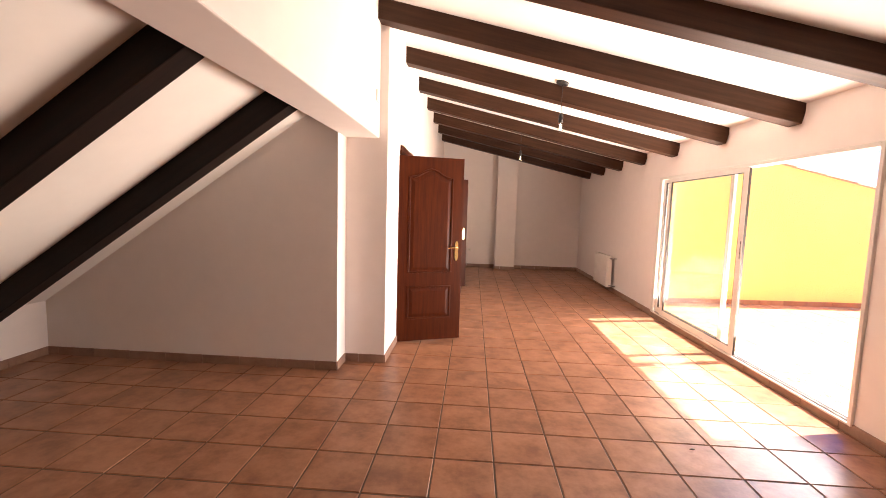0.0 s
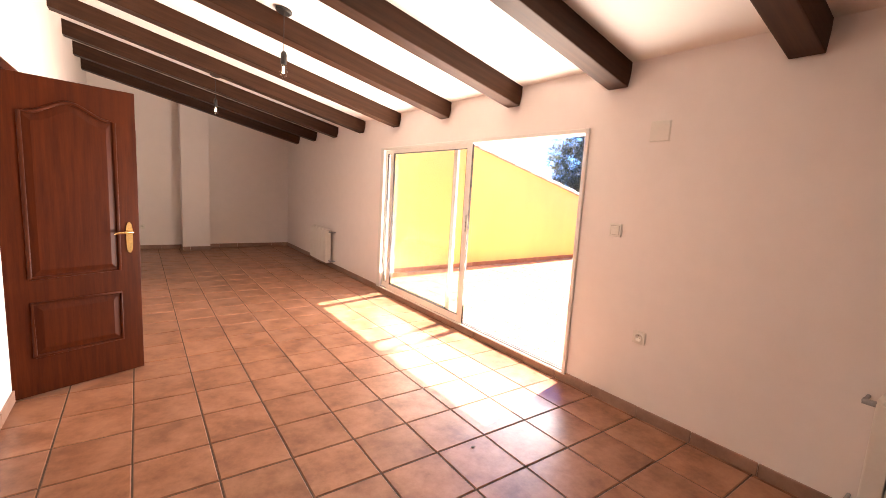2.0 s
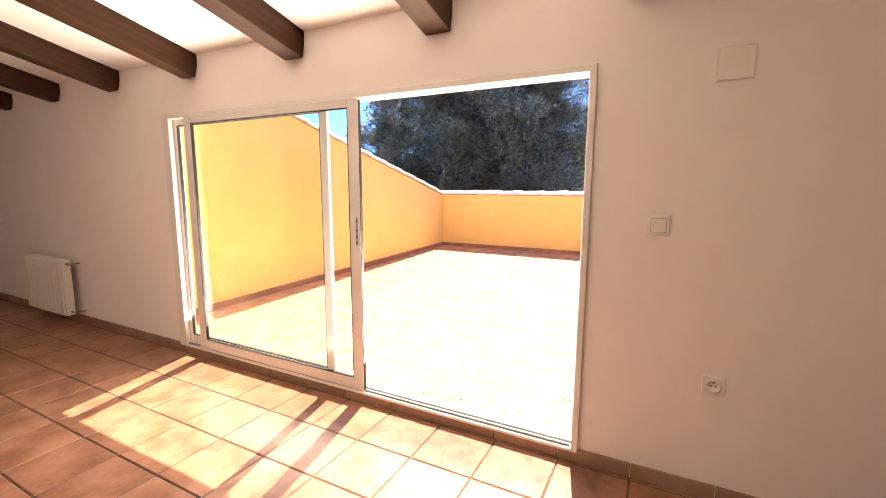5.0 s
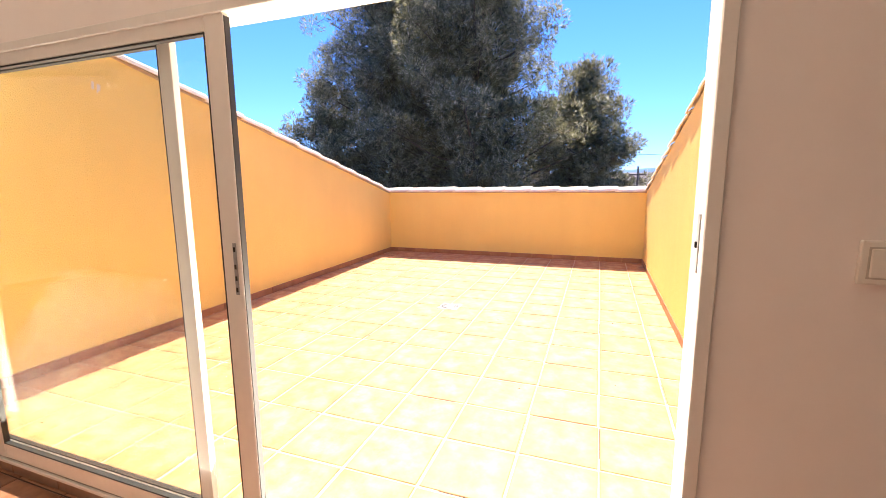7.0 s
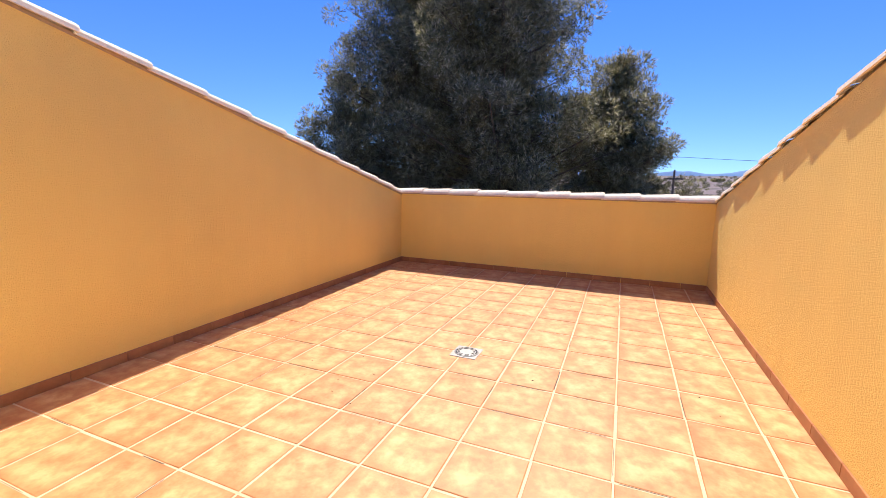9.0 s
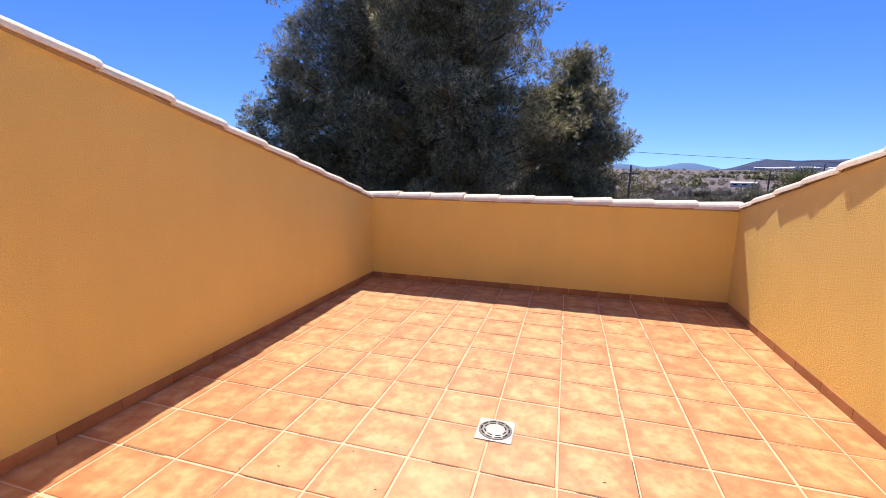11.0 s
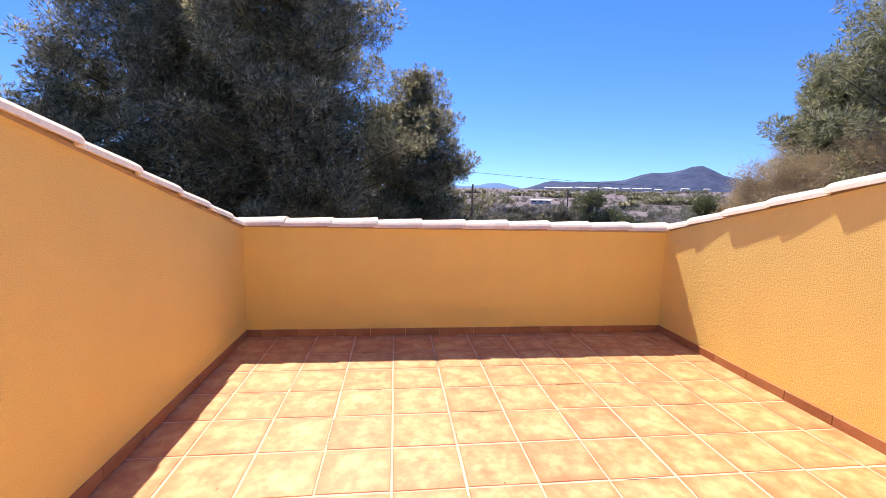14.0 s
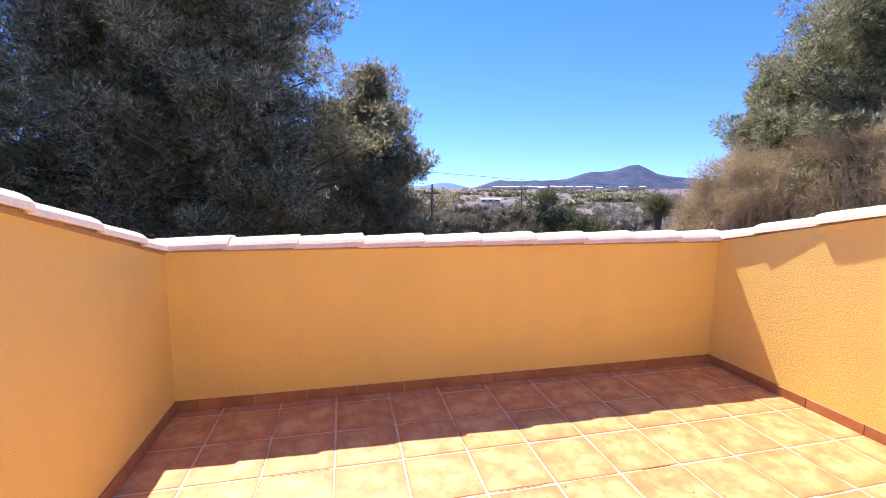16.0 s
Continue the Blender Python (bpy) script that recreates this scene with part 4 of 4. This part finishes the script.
for i in range(64):
    az, dist = -7 - 38 * ((i * 0.618) % 1.0), 40 + 95 * ((i * 0.381) % 1.0) + ra.uniform(-4, 4)
    r = ra.uniform(1.5, 2.5)
    shrub(EYE.x + dist * math.cos(radians(az)), EYE.y + dist * math.sin(radians(az)), r, r * ra.uniform(1.35, 1.7), 140 + i, ALMOND if i % 3 else OLIVE, 1900, "almond_tree", "small pale blossoming almond tree in the dry field" if i % 3 else "small grey-green orchard tree in the dry field", "tree", "orchard trees", 20, 0.26, 0.09)

# scattered scrub of the valley, too many to count
rs_ = np.random.default_rng(5)
cs, rr = [], []
for k in range(4200):
    az, dist = rs_.uniform(-60, 40), 55 * math.exp(rs_.uniform(0, 2.9))
    x, y = EYE.x + dist * math.cos(radians(az)), EYE.y + dist * math.sin(radians(az))
    if noise.noise((x * 0.02, y * 0.03, 4.0)) < -0.12:
        continue
    s = rs_.uniform(0.5, 1.6) * (1 + dist / 900)
    cs.append((x, y, land_z(x, y) + s * 0.5))
    rr.append(s)
scrub = blades("valley_scrub", cs, rr, 190000, 0.6, 0.40, OLIVE, None, 6, shell=0.1)
tagged(scrub, "grey-green scrub and almond trees dotting the valley", "scrub", kind="stuff")
cs, rr = [], []
for az0, dist, n in ((-34.5, 330, 26), (-31.5, 340, 20), (-12.5, 360, 10), (-38, 420, 18), (-16.5, 420, 10), (-14, 230, 8), (-22, 480, 14), (-27, 560, 16), (-25, 300, 8), (-19, 640, 14), (-33, 700, 18), (-10, 520, 10), (-29, 210, 6), (-33.2, 285, 34), (-36.6, 290, 40), (-24, 400, 24), (-20.5, 380, 16), (-28, 780, 30), (-22, 860, 24), (-36, 900, 30), (-31, 520, 24)):
    for k in range(n):
        az, d = az0 + rs_.uniform(-1.9, 1.9), dist + rs_.uniform(-12, 12)
        x, y = EYE.x + d * math.cos(radians(az)), EYE.y + d * math.sin(radians(az))
        s = rs_.uniform(1.4, 2.8)
        cs.append((x, y, land_z(x, y) + s * 0.8))
        rr.append(s)
grove = blades("pine_grove", cs, rr, 70000, 1.1, 0.8, PINE, None, 8, shell=0.1)
tagged(grove, "dark pine groves standing in the valley", "grove", kind="stuff")


# ---- poles and wire ----
def pole(x, y, top, r, label):
    z0 = land_z(x, y)
    p = empty("utility_pole", (x, y, z0), label=label, category="pole", group="utility poles")
    bm = bmesh.new()
    tube(bm, [(0, 0, -0.3), (0, 0, top - z0)], [r, r * 0.7], 8)
    part("shaft", bm, GALV, p)
    bm = bmesh.new()
    box(bm, -0.05, 0.05, -0.45, 0.45, top - z0 - 0.5, top - z0 - 0.42)
    part("crossarm", bm, GALV, p)


pole(28.0, 1.8, 2.3, 0.07, "thin dark utility pole in the field below")
pole(52.0, -13.6, 2.6, 0.10, "thin dark utility pole further across the field")
pole(80.0, -31.0, 4.2, 0.12, "distant utility pole in the valley")
cu = bpy.data.curves.new("overhead_wire", "CURVE")
cu.dimensions, cu.bevel_depth = "3D", 0.011
sp = cu.splines.new("POLY")
A, B = Vector((27.0, 14.0, 3.8)), Vector((60.0, -62.0, 4.6))
sp.points.add(24)
for i in range(25):
    u = i / 24
    p = A.lerp(B, u)
    sp.points[i].co = (p.x, p.y, p.z - 2.6 * 4 * u * (1 - u) * 0.5, 1)
cu.materials.append(BLACK)
tagged(new("overhead_wire", cu), "thin dark overhead wire sagging across the valley", "wire")


# ---- skirting tiles ----
def slab_mesh(name, lx, ly, h, material, ch=0.003):
    """A tile: square plate with a small chamfer round its top; origin at a top corner's plane."""
    bm = bmesh.new()
    lo = [bm.verts.new(p) for p in ((0, 0, -h), (lx, 0, -h), (lx, ly, -h), (0, ly, -h))]
    md = [bm.verts.new(p) for p in ((0, 0, -ch), (lx, 0, -ch), (lx, ly, -ch), (0, ly, -ch))]
    tp = [bm.verts.new(p) for p in ((ch, ch, 0), (lx - ch, ch, 0), (lx - ch, ly - ch, 0), (ch, ly - ch, 0))]
    for a, b in ((lo, md), (md, tp)):
        for k in range(4):
            bm.faces.new((a[k], a[(k + 1) % 4], b[(k + 1) % 4], b[k]))
    bm.faces.new(tp)
    bm.faces.new(lo[::-1])
    return mesh_of(bm, name, material)


def skirt(nm, x0, y0, x1, y1, z, h, step, material, label, slope=0.0, first=0.0):
    """Tile skirting from one corner to the other; the room lies to its left."""
    ln, rz = math.hypot(x1 - x0, y1 - y0), math.atan2(y1 - y0, x1 - x0)
    top = empty(nm, (x0, y0, z), label=label, category="skirting", kind="structure")
    top.rotation_euler = (0, -slope, rz)
    cache = {}
    s = 0.0
    nxt = first or step
    while s < ln - 0.01:
        e = min(ln, s + nxt)
        nxt = step
        w = round(e - s - 0.004, 4)
        if w not in cache:
            bm = bmesh.new()
            box(bm, 0, w, -0.002, 0.011, 0.001, h, 0.002, 1)
            cache[w] = mesh_of(bm, "skirting_tile", material)
        ob = new("skirting_tile", cache[w])
        ob.parent, ob.location = top, (s, 0, 0)
        s = e


IN = "brown tile skirting along the foot of the wall"
skirt("baseboard_east", XE, YS, XE, YN, 0, 0.078, 0.359, SKIRT_T, IN, 0, 0.18)
skirt("baseboard_north", XE, YN, 1.03, YN, 0, 0.078, 0.352, SKIRT_T, IN)
skirt("baseboard_north", 0.555, YN, XW, YN, 0, 0.078, 0.352, SKIRT_T, IN)
skirt("baseboard_pillar", 1.03, YN, 1.03, 11.139, 0, 0.078, 0.352, SKIRT_T, IN)
skirt("baseboard_pillar", 1.03, 11.15, 0.555, 11.15, 0, 0.078, 0.352, SKIRT_T, IN)
skirt("baseboard_pillar", 0.555, 11.139, 0.555, YN, 0, 0.078, 0.352, SKIRT_T, IN)
skirt("baseboard_west", XW, YN, XW, DOORS[1][1] + 0.06, 0, 0.078, 0.352, SKIRT_T, IN)
skirt("baseboard_west", XW, DOORS[1][0] - 0.02, XW, DOORS[0][1] + 0.06, 0, 0.078, 0.352, SKIRT_T, IN)
skirt("baseboard_west", XW, DOORS[0][0] - 0.01, XW, 4.389, 0, 0.078, 0.352, SKIRT_T, IN)
skirt("baseboard_west", XW, 4.40, -1.19, 4.40, 0, 0.078, 0.25, SKIRT_T, IN)
skirt("baseboard_partition", -1.19, 4.389, -1.19, 4.149, 0, 0.078, 0.352, SKIRT_T, IN)
skirt("baseboard_partition", -1.19, 4.16, -3.96, 4.16, 0, 0.078, 0.352, SKIRT_T, IN, 0, 0.20)
skirt("baseboard_knee", -3.96, 4.149, -3.96, YS, 0, 0.078, 0.352, SKIRT_T, IN)
OUT = "orange-brown tile skirting round the terrace"
skirt("baseboard_terrace_north", TX1, TY1, TX0, TY1, terr_z(TX1), 0.075, 0.362, TSKIRT_T, OUT, -0.0125)
skirt("baseboard_terrace_south", TX0, TY0, TX1, TY0, terr_z(TX0), 0.075, 0.362, TSKIRT_T, OUT, 0.0125, 0.2)
skirt("baseboard_terrace_front", TX1, TY0, TX1, TY1, terr_z(TX1), 0.075, 0.362, TSKIRT_T, OUT, 0, 0.3)

# ---- floor tiles ----
P = 0.352
itile = slab_mesh("floor_tile", P - 0.007, P - 0.007, 0.0095, FLOOR_T, 0.0045)
rt = random.Random(9)
rest = []
for i in range(-12, 8):
    for j in range(-16, 24):
        x, y = 0.156 + i * P, 3.263 + j * P
        if x > XE + 0.1 or x < -4.2 or (x < XW - P and y > 4.45):
            continue
        z = rt.uniform(-0.0007, 0.0004)
        if -0.9 < x + P / 2 < XE + 0.2 and 1.3 < y < 11.5 and len([c for c in floor.children if c.name.startswith("floor_tile")]) < 300:
            piece("floor_tile", itile, floor, (x + 0.0035, y + 0.0035, z))
        else:
            rest.append((x + 0.0035, y + 0.0035, z))
src_v = [v.co.copy() for v in itile.vertices]
src_f = [tuple(p.vertices) for p in itile.polygons]
me = bpy.data.meshes.new("floor_tiles_rest")
me.from_pydata([(v.x + a, v.y + b, v.z + c) for a, b, c in rest for v in src_v], [], [tuple(k + n * len(src_v) for k in f) for n in range(len(rest)) for f in src_f])
me.materials.append(FLOOR_T)
ob = new("floor_tiles_rest", me)
ob.parent = floor
tagged(ob, "terracotta coloured floor tiles", kind="stuff")

PX, PY = 0.377, 0.387
ttile = slab_mesh("terrace_tile", PX - 0.010, PY - 0.010, 0.011, TERR_T, 0.005)
for i in range(-13, 5):
    for j in range(-7, 7):
        x, y = 7.655 + i * PX, 5.268 + j * PY
        if x < TX0 - 0.3 or x > TX1 + 0.02 or y < TY0 - PY + 0.02 or y > TY1 - 0.02:
            continue
        ob = piece("terrace_tile", ttile, terrace, (x + 0.005 + rt.uniform(-0.0025, 0.0025), y + 0.005 + rt.uniform(-0.0025, 0.0025), terr_z(x) + rt.uniform(0.0, 0.0012)))
        ob.rotation_euler = (0, -0.0125, rt.uniform(-0.005, 0.005))

# hairline cracks where the joints have opened
vs, fs = [], []
for i in range(-12, 4):
    for j in range(-6, 7):
        x, y = 7.655 + i * PX, 5.268 + j * PY
        if not (TX0 + 0.1 < x < TX1 - 0.4 and TY0 + 0.1 < y < TY1 - 0.45):
            continue
        for along in (0, 1):
            if rt.random() > (0.30 if along else 0.42):
                continue
            w = rt.uniform(0.0010, 0.0022)
            a, b = rt.uniform(0, 0.12), rt.uniform(0.24, PX)
            off = rt.choice((-0.003, 0.003))
            if along:
                q = [(x + a, y + off - w), (x + b, y + off - w), (x + b, y + off + w), (x + a, y + off + w)]
            else:
                q = [(x + off - w, y + a), (x + off + w, y + a), (x + off + w, y + b), (x + off - w, y + b)]
            fs.append(tuple(len(vs) + k for k in range(4)))
            vs += [(px, py, terr_z(px) - 0.0018) for px, py in q]
me = bpy.data.meshes.new("joint_cracks")
me.from_pydata(vs, [], fs)
me.materials.append(GASKET)
ob = new("joint_cracks", me)
ob.parent = terrace
tagged(ob, "dark hairline cracks in the pale joints", kind="stuff")

# ---- litter blown onto the terrace ----
rl = np.random.default_rng(21)
spots = [(2.84, 3.95, 0.05, 26), (2.83, 4.35, 0.12, 20), (2.86, 4.7, 0.10, 14), (5.2, 5.2, 1.6, 46), (7.6, 4.6, 1.0, 20)]
vs, fs = [], []
for cx, cy, r, n in spots:
    for _ in range(n):
        x, y = cx + rl.normal() * r * 0.6, cy + rl.normal() * r
        x = max(x, 2.79)
        if y < TY0 + 0.1 or y > TY1 - 0.1 or x > TX1 - 0.1:
            continue
        a, ln, w = rl.uniform(0, 6.28), rl.uniform(0.008, 0.028), rl.uniform(0.0015, 0.004)
        z = terr_z(x) + 0.003
        dx, dy = math.cos(a) * ln / 2, math.sin(a) * ln / 2
        ex, ey = -math.sin(a) * w / 2, math.cos(a) * w / 2
        k = len(vs)
        vs += [(x - dx, y - dy, z - 0.001), (x + ex, y + ey, z), (x + dx, y + dy, z + 0.001), (x - ex, y - ey, z), (x, y, z + 0.004)]
        fs += [(k, k + 1, k + 4), (k + 1, k + 2, k + 4), (k + 2, k + 3, k + 4), (k + 3, k, k + 4)]
me = bpy.data.meshes.new("needle_litter")
me.from_pydata(vs, [], fs)
me.materials.append(BARK)
tagged(new("needle_litter", me), "brown pine needles and crumbs scattered on the terrace tiles", "litter", kind="stuff")
bm = bmesh.new()
prism(bm, [(-0.016, -0.003), (0.004, -0.009), (0.018, 0.001), (0.002, 0.008)], "z", 0.0, 0.003)
lf = part("dry_leaf", bm, BARK)
lf.location = (1.42, 3.20, 0.001)
tagged(lf, "tiny dark dry leaf lying on the floor tiles", "leaf")
